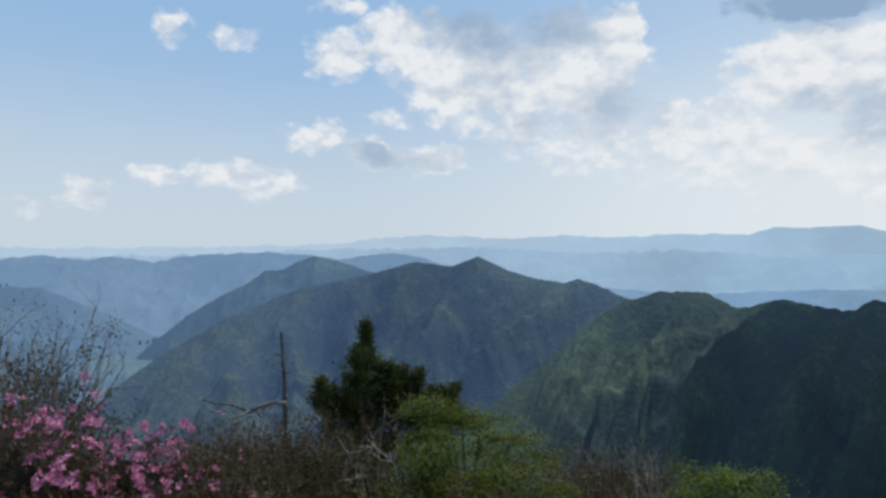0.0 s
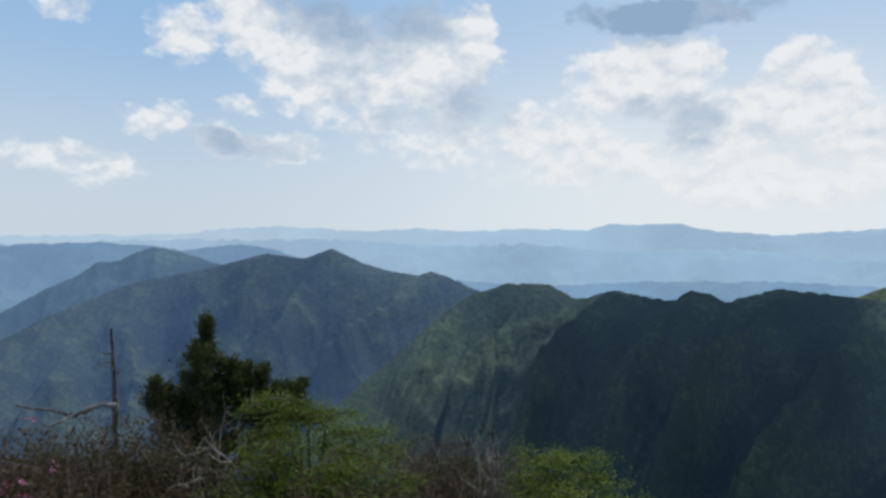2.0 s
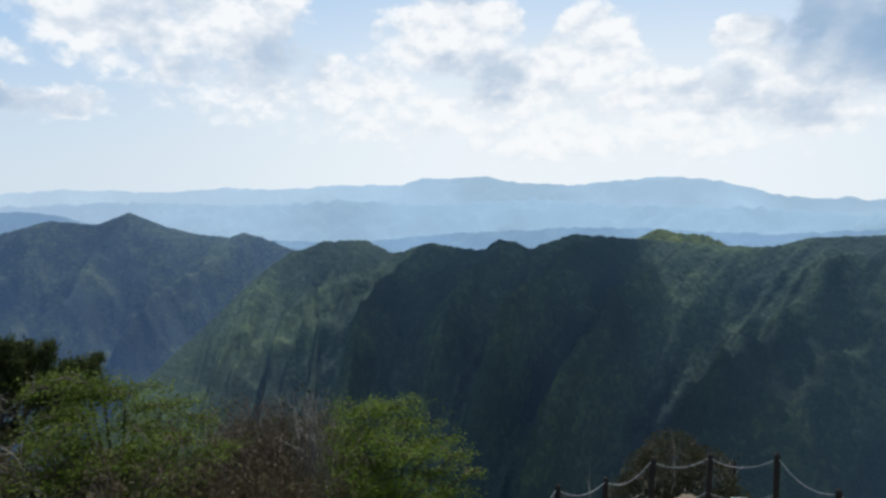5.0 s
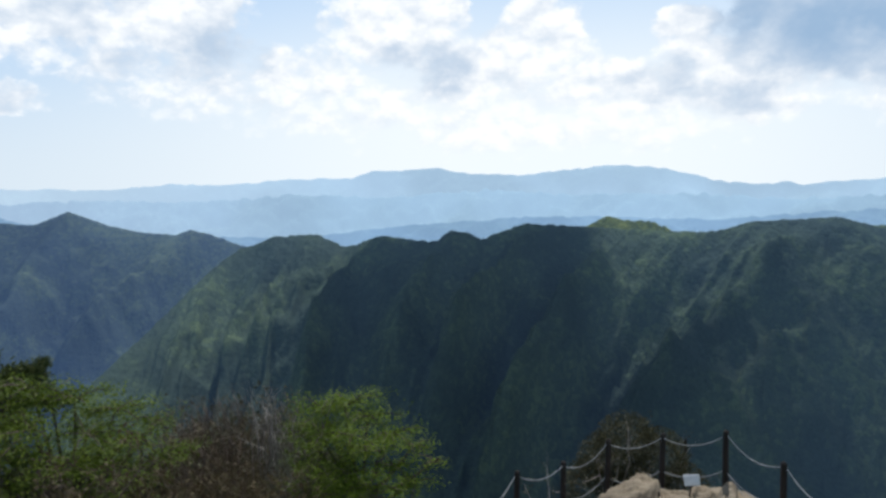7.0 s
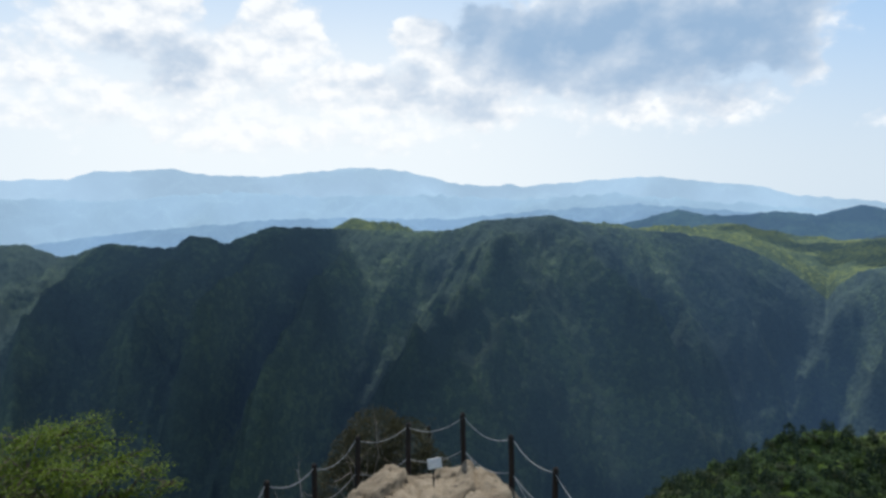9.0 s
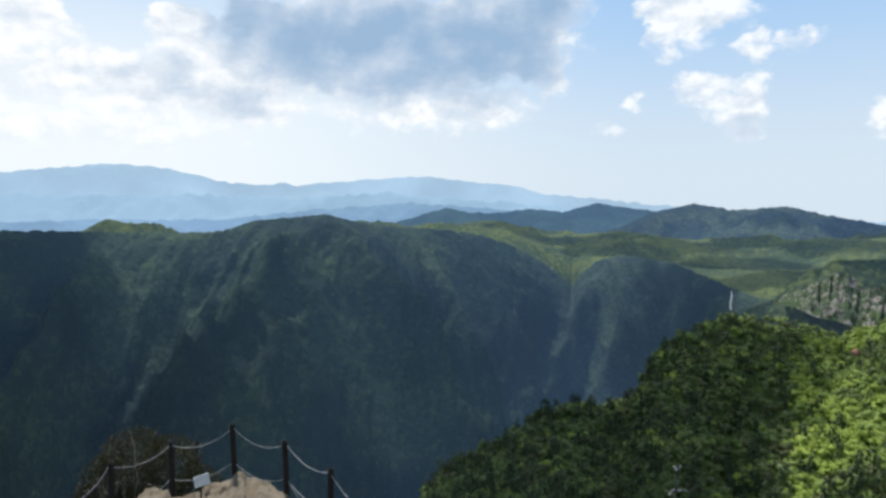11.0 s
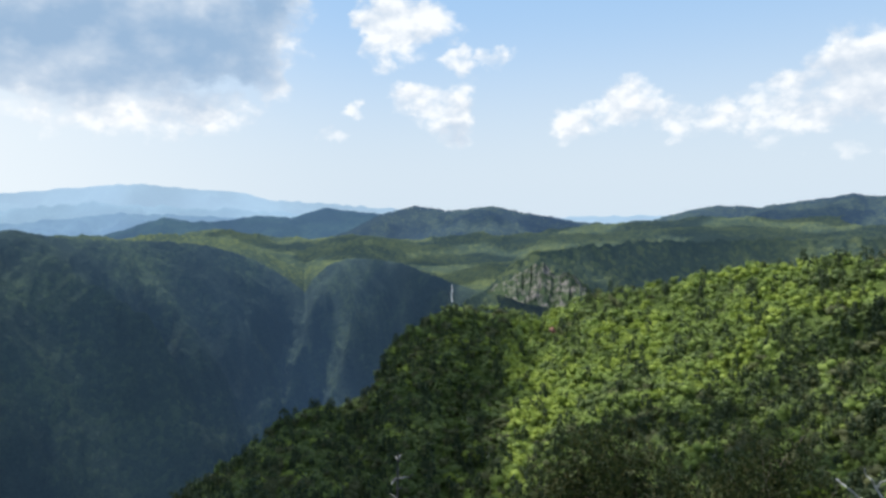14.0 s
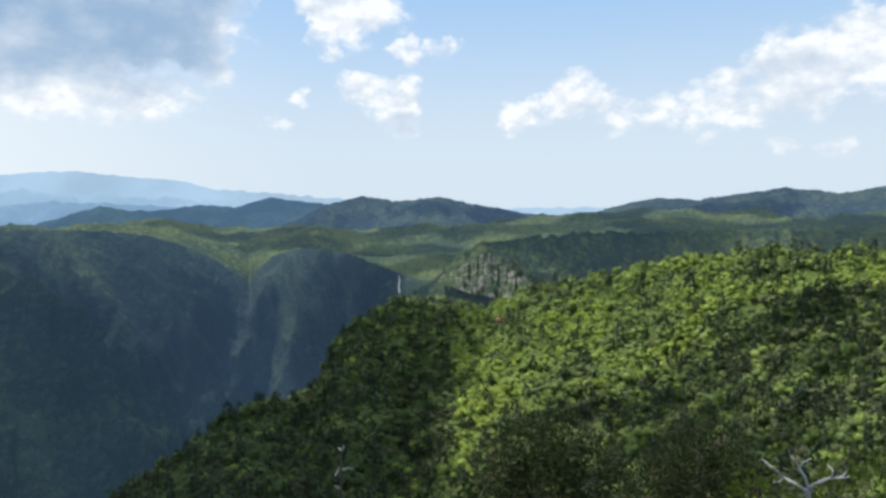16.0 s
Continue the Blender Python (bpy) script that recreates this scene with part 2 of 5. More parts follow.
# ridge and plateau also carry painted haze, stronger further off
MAIN_GLOW = forest("hazed_ridge_woods", (0.038, 0.056, 0.050), (0.054, 0.078, 0.058), (0.092, 0.126, 0.068), 9, 170, pale=(0.66, 1.15), glow=(0.0130, 0.0255, 0.048), drift=(760.0, 1600.0, 0.0, 1.6))
PLATEAU_GLOW = forest("hazed_plateau_woods", (0.045, 0.068, 0.048), (0.070, 0.095, 0.050), (0.125, 0.150, 0.055), 9, 200, glow=(0.014, 0.024, 0.036), drift=(900.0, 2200.0, 0.9, 1.6))
SPUR_GROUND = forest("spur_woods", (0.075, 0.11, 0.036), (0.11, 0.155, 0.045), (0.15, 0.205, 0.055), 2.5, 50)
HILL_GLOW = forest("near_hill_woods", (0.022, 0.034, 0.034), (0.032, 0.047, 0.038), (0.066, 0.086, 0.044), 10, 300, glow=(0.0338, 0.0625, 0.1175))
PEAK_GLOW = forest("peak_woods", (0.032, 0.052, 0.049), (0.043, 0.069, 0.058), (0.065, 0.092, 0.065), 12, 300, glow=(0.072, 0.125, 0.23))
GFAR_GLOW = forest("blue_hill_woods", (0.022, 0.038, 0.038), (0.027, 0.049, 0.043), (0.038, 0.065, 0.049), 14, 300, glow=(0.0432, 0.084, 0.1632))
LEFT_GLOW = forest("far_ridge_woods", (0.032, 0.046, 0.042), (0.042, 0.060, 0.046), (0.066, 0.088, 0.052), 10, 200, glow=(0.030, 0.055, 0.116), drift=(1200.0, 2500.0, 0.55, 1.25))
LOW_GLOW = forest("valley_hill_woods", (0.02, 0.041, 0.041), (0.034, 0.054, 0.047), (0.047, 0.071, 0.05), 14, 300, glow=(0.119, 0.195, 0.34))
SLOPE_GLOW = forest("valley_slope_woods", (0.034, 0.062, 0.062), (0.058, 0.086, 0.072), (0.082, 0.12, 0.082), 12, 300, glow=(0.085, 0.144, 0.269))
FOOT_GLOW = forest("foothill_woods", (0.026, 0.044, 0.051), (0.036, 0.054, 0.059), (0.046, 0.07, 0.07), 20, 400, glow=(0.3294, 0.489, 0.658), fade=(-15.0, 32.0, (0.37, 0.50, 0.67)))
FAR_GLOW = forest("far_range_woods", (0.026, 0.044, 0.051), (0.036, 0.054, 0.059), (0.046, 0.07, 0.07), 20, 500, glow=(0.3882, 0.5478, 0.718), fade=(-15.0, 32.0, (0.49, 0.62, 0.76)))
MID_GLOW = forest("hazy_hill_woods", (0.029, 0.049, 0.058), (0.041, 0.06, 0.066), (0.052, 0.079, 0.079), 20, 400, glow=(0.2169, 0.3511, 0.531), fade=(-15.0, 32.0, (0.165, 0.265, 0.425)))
GROUND = mottled("earth", (0.035, 0.04, 0.022), (0.07, 0.06, 0.035), 0.3, 0.95, 0.5, 0.1, c=(0.05, 0.07, 0.03))
ROCK = mottled("pale_rock", (0.145, 0.118, 0.088), (0.235, 0.198, 0.150), 1.1, 0.9, 0.9, 0.06, c=(0.085, 0.07, 0.054))
POST = mottled("dark_post_wood", (0.022, 0.018, 0.016), (0.04, 0.03, 0.026), 6, 0.8, 0.4, 0.01, stretch=(1, 1, 0.2))
ROPE = mottled("grey_rope", (0.20, 0.21, 0.22), (0.32, 0.33, 0.34), 30, 0.7, 0.4, 0.005)
PLATE = mottled("white_plate", (0.66, 0.67, 0.68), (0.78, 0.78, 0.78), 3, 0.4, 0.1, 0.002)
BARK = mottled("brown_bark", (0.07, 0.055, 0.045), (0.12, 0.10, 0.08), 8, 0.9, 0.6, 0.02, stretch=(1, 1, 0.3))
DEADWOOD = mottled("weathered_dead_wood", (0.20, 0.20, 0.20), (0.34, 0.34, 0.34), 6, 0.85, 0.5, 0.02, c=(0.06, 0.055, 0.05), stretch=(1, 1, 0.3))
TWIG = mottled("grey_brown_twig", (0.115, 0.086, 0.068), (0.20, 0.155, 0.13), 10, 0.9, 0.3, 0.01)
CONIFER = leaf("canopy_needles", (0.045, 0.068, 0.036), (0.066, 0.092, 0.045), (0.09, 0.118, 0.054), 0.3)
FIR = leaf("fir_needles", (0.030, 0.044, 0.016), (0.056, 0.076, 0.025), (0.100, 0.115, 0.040), 0.3)
MAPLE = leaf("young_green_leaves", (0.056, 0.088, 0.010), (0.092, 0.134, 0.014), (0.14, 0.19, 0.02), 0.45)
BROWN_LEAF = leaf("brown_spring_leaves", (0.062, 0.046, 0.027), (0.094, 0.070, 0.038), (0.090, 0.088, 0.040), 0.3)
BRIGHT_LEAF = leaf("bright_spring_leaves", (0.066, 0.106, 0.010), (0.100, 0.152, 0.014), (0.145, 0.205, 0.020), 0.45)
OLIVE_LEAF = leaf("olive_leaves", (0.025, 0.04, 0.014), (0.05, 0.07, 0.02), (0.09, 0.09, 0.03), 0.3)
PINK = leaf("pink_petals", (0.46, 0.10, 0.25), (0.60, 0.20, 0.37), (0.74, 0.42, 0.56), 0.35)
CANOPY_A = leaf("fresh_canopy_leaves", (0.19, 0.265, 0.068), (0.25, 0.335, 0.082), (0.32, 0.405, 0.10), 0.3)
CANOPY_B = leaf("dull_canopy_leaves", (0.115, 0.165, 0.058), (0.155, 0.21, 0.068), (0.20, 0.26, 0.08), 0.3)


def vapour(name, passing):
    """Cloud: bright, lit through, and thin enough that part of the sun passes each skin."""
    m, n, shader = material(name)
    tone = n.mix(n.step(n.noise(n.add("ShaderNodeNewGeometry").outputs["Position"], 1 / 60, 4.0, 0.6), 0.35, 0.65), (0.80, 0.81, 0.82), (0.88, 0.88, 0.88))
    n.put(shader.inputs["Base Color"], tone)
    t, clear, a, b = n.add("ShaderNodeBsdfTranslucent"), n.add("ShaderNodeBsdfTransparent"), n.add("ShaderNodeMixShader"), n.add("ShaderNodeMixShader")
    n.put(t.inputs[0], tone)
    a.inputs[0].default_value, b.inputs[0].default_value = 0.45, passing
    n.put(a.inputs[1], shader.outputs[0])
    n.put(a.inputs[2], t.outputs[0])
    n.put(b.inputs[1], a.outputs[0])
    n.put(b.inputs[2], clear.outputs[0])
    n.put(m.node_tree.nodes["Material Output"].inputs[0], b.outputs[0])
    return m


CLOUD_WHITE = vapour("thin_cloud_vapour", 0.66)
CLOUD_VEIL = vapour("cloud_veil_vapour", 0.88)
CLOUD_DENSE = vapour("dense_cloud_vapour", 0.30)
CLOUD_THICK = vapour("thick_cloud_vapour", 0.48)
WHITE_WATER = mottled("white_water", (0.42, 0.46, 0.50), (0.62, 0.66, 0.70), 0.2, 0.6, 0.2, 0.2)
ROOFS = mottled("pale_roofs", (0.16, 0.19, 0.24), (0.24, 0.27, 0.32), 0.02, 0.7, 0.1, 0.1)


# ---- geometry helpers ----
def hash2(ix, iy, k=0):
    h = (ix.astype(np.int64) * 374761393 + iy.astype(np.int64) * 668265263 + k * 974634777) & 0x7FFFFFFF
    h = ((h ^ (h >> 13)) * 1274126177) & 0x7FFFFFFF
    return ((h ^ (h >> 16)) & 0xFFFF) / 65535.0


def value_noise(x, y, k=0):
    ix, iy = np.floor(x), np.floor(y)
    fx, fy = x - ix, y - iy
    fx, fy = fx * fx * fx * (fx * (fx * 6 - 15) + 10), fy * fy * fy * (fy * (fy * 6 - 15) + 10)
    a, b, c, d = hash2(ix, iy, k), hash2(ix + 1, iy, k), hash2(ix, iy + 1, k), hash2(ix + 1, iy + 1, k)
    return (a * (1 - fx) + b * fx) * (1 - fy) + (c * (1 - fx) + d * fx) * fy


def fbm(x, y, octaves=5, k=0, gain=0.5):
    total, amp = 0, 1.0
    for i in range(octaves):
        total = total + amp * (value_noise(x, y, k + i) - 0.5)
        x, y, amp = x * 2.03 + 17.1, y * 2.03 - 9.7, amp * gain
    return total


def ridged(x, y, octaves=4, k=0, gain=0.5):
    total, amp = 0, 1.0
    for i in range(octaves):
        total = total + amp * (1 - np.abs(2 * value_noise(x, y, k + i) - 1)) ** 1.5
        x, y, amp = x * 2.1 + 5.3, y * 2.1 + 3.1, amp * gain
    return total


def crowns(x, y, cell, k=0):
    """Height of a closed canopy, 0 to 1: round tree tops of uneven height."""
    best = np.zeros_like(x)
    gx, gy = np.floor(x / cell), np.floor(y / cell)
    for i in (-1, 0, 1):
        for j in (-1, 0, 1):
            cx, cy = gx + i, gy + j
            px, py = (cx + hash2(cx, cy, k)) * cell, (cy + hash2(cx, cy, k + 1)) * cell
            d2 = ((x - px) ** 2 + (y - py) ** 2) / (cell * 0.75) ** 2
            best = np.maximum(best, (0.55 + 0.45 * hash2(cx, cy, k + 2)) * np.sqrt(np.clip(1 - d2, 0, 1)))
    return best


def mesh_from(name, verts, faces, mats, smooth=False, index=None):
    me = bpy.data.meshes.new(name)
    verts, faces = np.asarray(verts, dtype=np.float32), np.asarray(faces, dtype=np.int32)
    n = faces.shape[1]
    me.vertices.add(len(verts))
    me.vertices.foreach_set("co", verts.ravel())
    me.loops.add(faces.size)
    me.loops.foreach_set("vertex_index", faces.ravel())
    me.polygons.add(len(faces))
    me.polygons.foreach_set("loop_start", np.arange(len(faces), dtype=np.int32) * n)
    if smooth:
        me.polygons.foreach_set("use_smooth", np.ones(len(faces), dtype=bool))
    for m in mats if isinstance(mats, (list, tuple)) else [mats]:
        me.materials.append(m)
    if index is not None:
        me.polygons.foreach_set("material_index", np.asarray(index, dtype=np.int32))
    me.update(calc_edges=True)
    return me


def sheet(name, x, y, z, mat, wrap=False, smooth=True):
    """A surface over a grid of points."""
    r, c = x.shape
    i = np.arange(r * c).reshape(r, c)
    if wrap:
        i = np.concatenate([i, i[:1]])
    f = np.stack([i[:-1, :-1], i[1:, :-1], i[1:, 1:], i[:-1, 1:]], -1).reshape(-1, 4)
    return mesh_from(name, np.stack([x, y, z], -1).reshape(-1, 3), f, mat, smooth)


def knots(table, a):
    t = np.array(table, dtype=float)
    return np.interp(a, t[:, 0], t[:, 1])


# ---- terrain ----
def smooth(values, span, step):
    """A running mean over that many degrees to each side."""
    wide = int(span / step)
    bell = np.exp(-(np.linspace(-2, 2, 2 * wide + 1) ** 2))
    return np.convolve(np.pad(values, wide, "edge"), bell / bell.sum(), "valid")


def ridge(name, label, crest, far, mat, span, step, front, back, steps=(60, 14), relief=0.2, canopy=(10, 4), spur=0.0, seed=0, jag=0.0, lean=0.0, fall=1.0, ribs=(), crag=8.0, blend=8.0, turn=500.0, gully=0.0, reach=()):
    """A mountain ridge on a polar plan: crest height angles and distances by bearing, a front slope towards the eye and a back slope.
    front, back: (length, drop). spur: bearing between side spurs, lean: how far they bend per unit of slope, turn: the bearing past which they bend the other way.
    ribs: single spurs and ravines (bearing at the crest, shift along the slope, half width, height), gully: depth of the small ravines that run down the slope, reach: length of the front slope by bearing, where it changes."""
    a = np.arange(span[0], span[1] + step / 2, step)
    rc = smooth(knots(far, a), 6, step)
    el = knots(crest, a) + jag * fbm(a * 1.7, a * 0 + seed, 5, seed)
    zc = EYE + rc * np.tan(np.radians(el))
    s = np.concatenate([-np.linspace(1, 0, steps[1], endpoint=False), np.linspace(0, 1, steps[0]) ** 1.15])
    A, S = np.meshgrid(a, s, indexing="ij")
    f = np.clip(S, 0, 1)
    broad = smooth(zc, blend, step) - 0.03 * front[1]
    g = np.clip(f / 0.4, 0, 1)
    g = g * g * (3 - 2 * g)
    RC, ZC = rc[:, None] + 0 * S, zc[:, None] * (1 - g) + broad[:, None] * g
    b = np.clip(-S, 0, 1)
    r = RC - f * (knots(reach, a)[:, None] if reach else front[0]) + b * back[0]
    z = ZC - front[1] * f ** fall - back[1] * b ** 1.2
    env = np.clip(f * 4, 0, 1) * 1.0
    bent = lean * np.clip((turn - A) / 14, -0.6, 1) * f
    if spur:
        u = A / spur + bent + 0.45 * fbm(A / spur * 0.8, f * 3, 3, seed + 5)
        rib = ridged(u, f * 1.2, 3, seed + 9, 0.38) - 0.85
        z = z + env * rib * front[1] * relief
    if gully:
        u = A / 2.3 + bent * spur / 2.3 + 0.5 * fbm(A / 2, f * 6, 4, seed + 6)
        z = z + np.clip(f * 9, 0, 1) * (ridged(u, f * 2.6, 4, seed + 19, 0.5) - 0.9) * gully
    for a0, shift, wide, high in ribs:
        wander = 1.1 * fbm(f * 5, A * 0 + a0, 4, seed) + 0.35 * fbm(f * 16 + 5, A * 0.6 + a0, 3, seed)
        d = (A - a0 - shift * f - wander) / (wide * (0.7 + 1.1 * f))
        z = z + high * np.exp(-np.abs(d) ** (1.4 if high > 0 else 2.0)) * np.clip(f * 3.6, 0, 1) ** 1.3
    x, y = r * np.sin(np.radians(A)), r * np.cos(np.radians(A))
    wx, wy = x + 90 * fbm(x / 300, y / 300, 3, seed + 13), y + 90 * fbm(x / 300 + 40, y / 300, 3, seed + 17)
    z = z + env * (ridged(wx / 340, wy / 340, 4, seed + 3, 0.42) - 1.0) * crag + env * fbm(x / 190, y / 190, 4, seed + 3) * front[1] * relief * 0.2
    # spurs are cut to fit the view: seen from the eye, none tops the crest behind it
    z = np.where(f > 0, np.minimum(z, EYE + r * np.tan(np.radians(el))[:, None] - 60 * f), z)
    if canopy[1]:
        z = z + (crowns(x, y, canopy[0], seed) - 0.5) * canopy[1]
    ob = new(name, sheet(name, x, y, z, mat))
    return tagged(ob, label, kind="structure")


def on_slope(crest, far, front, fall, az, el):
    """The point of a ridge's front slope seen at that bearing and height angle: distance and height."""
    f = np.linspace(0, 1, 200)
    rc, ec = float(knots(far, az)), float(knots(crest, az))
    r = rc - front[0] * f
    z = EYE + rc * math.tan(radians(ec)) - front[1] * f ** fall
    k = int(np.argmin(np.abs(np.degrees(np.arctan2(z - EYE, r)) - el)))
    return float(r[k]), float(z[k])


# ground: a summit that falls away on every side to the valley floor, out to the horizon
GA = np.arange(0, 360, 2.0)
GR = np.concatenate([np.linspace(0.05, 3, 10), np.geomspace(3.4, 4950, 90)])
A, R = np.meshgrid(GA, GR, indexing="ij")
brow = 6.5 + 5.5 * np.exp(-(((A - 50) / 11) ** 2)) - 2.5 * np.exp(-(((A - 95) / 25) ** 2))
inner = np.minimum(R, brow)
z = -0.041 * inner ** 2 - np.clip(R - brow, 0, 1e9) * 0.95
z = np.maximum(z, np.interp(R, [1700, 2700], [-840.0, -525.0])) + 0.12 * fbm(R * np.sin(np.radians(A)), R * np.cos(np.radians(A)), 4, 2) * np.clip(R / 3, 0, 1)
z = z + np.where(R > 900, 40 * fbm(R * np.sin(np.radians(A)) / 400, R * np.cos(np.radians(A)) / 400, 4, 3), 0)
ground = tagged(new("ground", sheet("ground", R * np.sin(np.radians(A)), R * np.cos(np.radians(A)), z, [GROUND, LOW_GLOW, MAIN_GLOW], wrap=True)), "dark summit earth falling away into a deep valley", kind="structure")
# the deep and far valley floor takes the materials with painted haze
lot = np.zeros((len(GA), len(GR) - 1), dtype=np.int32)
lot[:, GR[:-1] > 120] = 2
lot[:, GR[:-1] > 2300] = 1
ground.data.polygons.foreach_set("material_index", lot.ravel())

FAR_CREST = [(-60, -1.6), (-30, -1.5), (-18, -1.2), (-8.8, -0.72), (-6.5, -0.27), (-1.7, 0.25), (3.2, 0.14), (5.6, 0.06), (10.3, 0.52), (13.1, 0.45), (16.7, 0.66), (20.2, 0.93), (24.4, 0.92), (26.3, 1.58), (28.7, 1.6), (32, 1.74), (34.4, 1.22), (35.8, 1.29), (38.7, 1.05), (42.1, 1.46), (45.8, 1.8), (49, 1.73), (51.3, 1.35),
             (54.3, 0.5), (58.6, 0.13), (59.4, 0.44), (60.3, 0.13), (65.6, 0.54), (71.2, 0.84), (75, 0.37), (79.4, -0.05), (81.3, -0.67), (85.1, -1.04), (90.3, -1.58), (96.5, -2.1), (105, -2.7), (115, -2.6), (140, -2.8)]
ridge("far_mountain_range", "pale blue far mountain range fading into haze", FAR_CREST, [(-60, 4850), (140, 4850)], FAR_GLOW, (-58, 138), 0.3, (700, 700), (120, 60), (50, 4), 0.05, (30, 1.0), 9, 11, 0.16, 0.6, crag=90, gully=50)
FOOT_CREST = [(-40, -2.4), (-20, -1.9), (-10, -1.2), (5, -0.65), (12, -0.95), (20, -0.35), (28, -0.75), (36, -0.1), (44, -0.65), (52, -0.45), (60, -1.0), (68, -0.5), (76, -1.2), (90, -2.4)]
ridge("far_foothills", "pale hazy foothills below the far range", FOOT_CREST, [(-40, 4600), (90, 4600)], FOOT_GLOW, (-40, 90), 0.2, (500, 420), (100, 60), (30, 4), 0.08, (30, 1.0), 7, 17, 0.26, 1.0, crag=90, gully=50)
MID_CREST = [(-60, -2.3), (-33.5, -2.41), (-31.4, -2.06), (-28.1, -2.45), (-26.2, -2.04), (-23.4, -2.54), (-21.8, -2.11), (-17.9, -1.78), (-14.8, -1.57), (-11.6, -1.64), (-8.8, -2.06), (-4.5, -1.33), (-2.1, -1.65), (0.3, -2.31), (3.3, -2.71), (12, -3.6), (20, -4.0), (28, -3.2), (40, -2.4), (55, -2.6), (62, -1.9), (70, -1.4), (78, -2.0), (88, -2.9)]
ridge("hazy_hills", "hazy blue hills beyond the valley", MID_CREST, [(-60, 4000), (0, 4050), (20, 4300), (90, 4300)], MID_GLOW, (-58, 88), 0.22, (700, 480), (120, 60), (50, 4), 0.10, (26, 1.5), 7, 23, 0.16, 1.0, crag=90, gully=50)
VALLEY_FAR = [(-60, 3150), (-30, 3350), (-19, 3550)]
LOW_CREST = [(-60, -3.6), (-33.5, -4.42), (-31, -4.38), (-28.8, -5.5), (-26.2, -6.67), (-23.7, -8.05), (-22.1, -8.6), (-19, -9.2)]
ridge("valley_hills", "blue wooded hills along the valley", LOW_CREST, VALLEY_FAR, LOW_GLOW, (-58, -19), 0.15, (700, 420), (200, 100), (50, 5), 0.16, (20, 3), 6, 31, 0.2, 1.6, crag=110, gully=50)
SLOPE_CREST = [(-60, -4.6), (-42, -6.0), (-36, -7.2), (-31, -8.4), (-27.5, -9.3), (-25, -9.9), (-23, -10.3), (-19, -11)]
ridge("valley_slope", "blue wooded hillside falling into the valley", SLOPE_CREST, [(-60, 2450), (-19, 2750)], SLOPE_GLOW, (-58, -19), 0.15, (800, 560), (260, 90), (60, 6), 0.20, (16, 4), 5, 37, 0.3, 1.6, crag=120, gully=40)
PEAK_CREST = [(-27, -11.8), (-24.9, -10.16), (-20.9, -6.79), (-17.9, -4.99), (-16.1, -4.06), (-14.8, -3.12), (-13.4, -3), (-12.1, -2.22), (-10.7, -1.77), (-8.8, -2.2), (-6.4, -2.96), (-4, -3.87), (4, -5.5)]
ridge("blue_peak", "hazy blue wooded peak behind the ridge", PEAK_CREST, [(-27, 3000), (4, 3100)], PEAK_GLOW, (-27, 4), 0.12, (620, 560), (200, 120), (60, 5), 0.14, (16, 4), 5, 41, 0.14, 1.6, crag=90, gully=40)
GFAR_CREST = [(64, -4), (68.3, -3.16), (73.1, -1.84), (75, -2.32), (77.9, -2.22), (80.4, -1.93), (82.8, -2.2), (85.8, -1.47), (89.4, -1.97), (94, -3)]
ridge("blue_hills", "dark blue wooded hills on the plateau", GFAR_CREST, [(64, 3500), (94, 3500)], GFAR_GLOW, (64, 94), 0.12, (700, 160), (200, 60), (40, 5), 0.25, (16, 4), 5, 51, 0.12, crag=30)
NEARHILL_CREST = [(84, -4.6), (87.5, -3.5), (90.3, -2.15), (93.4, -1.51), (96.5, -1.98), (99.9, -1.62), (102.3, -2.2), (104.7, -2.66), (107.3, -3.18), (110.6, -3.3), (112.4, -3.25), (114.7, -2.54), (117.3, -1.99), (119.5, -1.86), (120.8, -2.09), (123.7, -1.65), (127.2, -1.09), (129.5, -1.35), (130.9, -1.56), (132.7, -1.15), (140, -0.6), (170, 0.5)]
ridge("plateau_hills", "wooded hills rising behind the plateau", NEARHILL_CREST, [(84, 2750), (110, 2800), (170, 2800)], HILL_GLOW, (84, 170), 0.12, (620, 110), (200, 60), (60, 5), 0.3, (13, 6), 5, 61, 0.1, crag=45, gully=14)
HUMP_CREST = [(42, -4.4), (43.9, -3.5), (46, -2.39), (48.1, -2.79), (49.5, -2.75), (51.3, -3.55), (54, -4.4)]
ridge("sunlit_hump", "sunlit green wooded hump behind the ridge", HUMP_CREST, [(42, 1650), (54, 1650)], PLATEAU_GLOW, (42, 54), 0.09, (240, 140), (160, 80), (60, 5), 0.2, (9, 5), 5, 91, 0.05)
LEFT_CREST = [(-38, -24), (-34, -19.5), (-30, -15.6), (-27.9, -14.1), (-26.1, -12.2), (-22.1, -9.42), (-17.8, -7.05), (-12.5, -4.73), (-8.8, -3.87), (-5.9, -3.15), (-2.3, -2.05), (-0.1, -2.33), (0.8, -2.4), (3, -1.46), (5.7, -2.64), (8.1, -3.23), (10.4, -3.47), (11.5, -3.1), (13.2, -3.55), (15.3, -4.5), (16.4, -4.8), (19, -6.5), (24, -9)]
LEFT_FAR = [(-38, 1900), (-12, 2500), (3, 2350), (12, 2250), (24, 2200)]
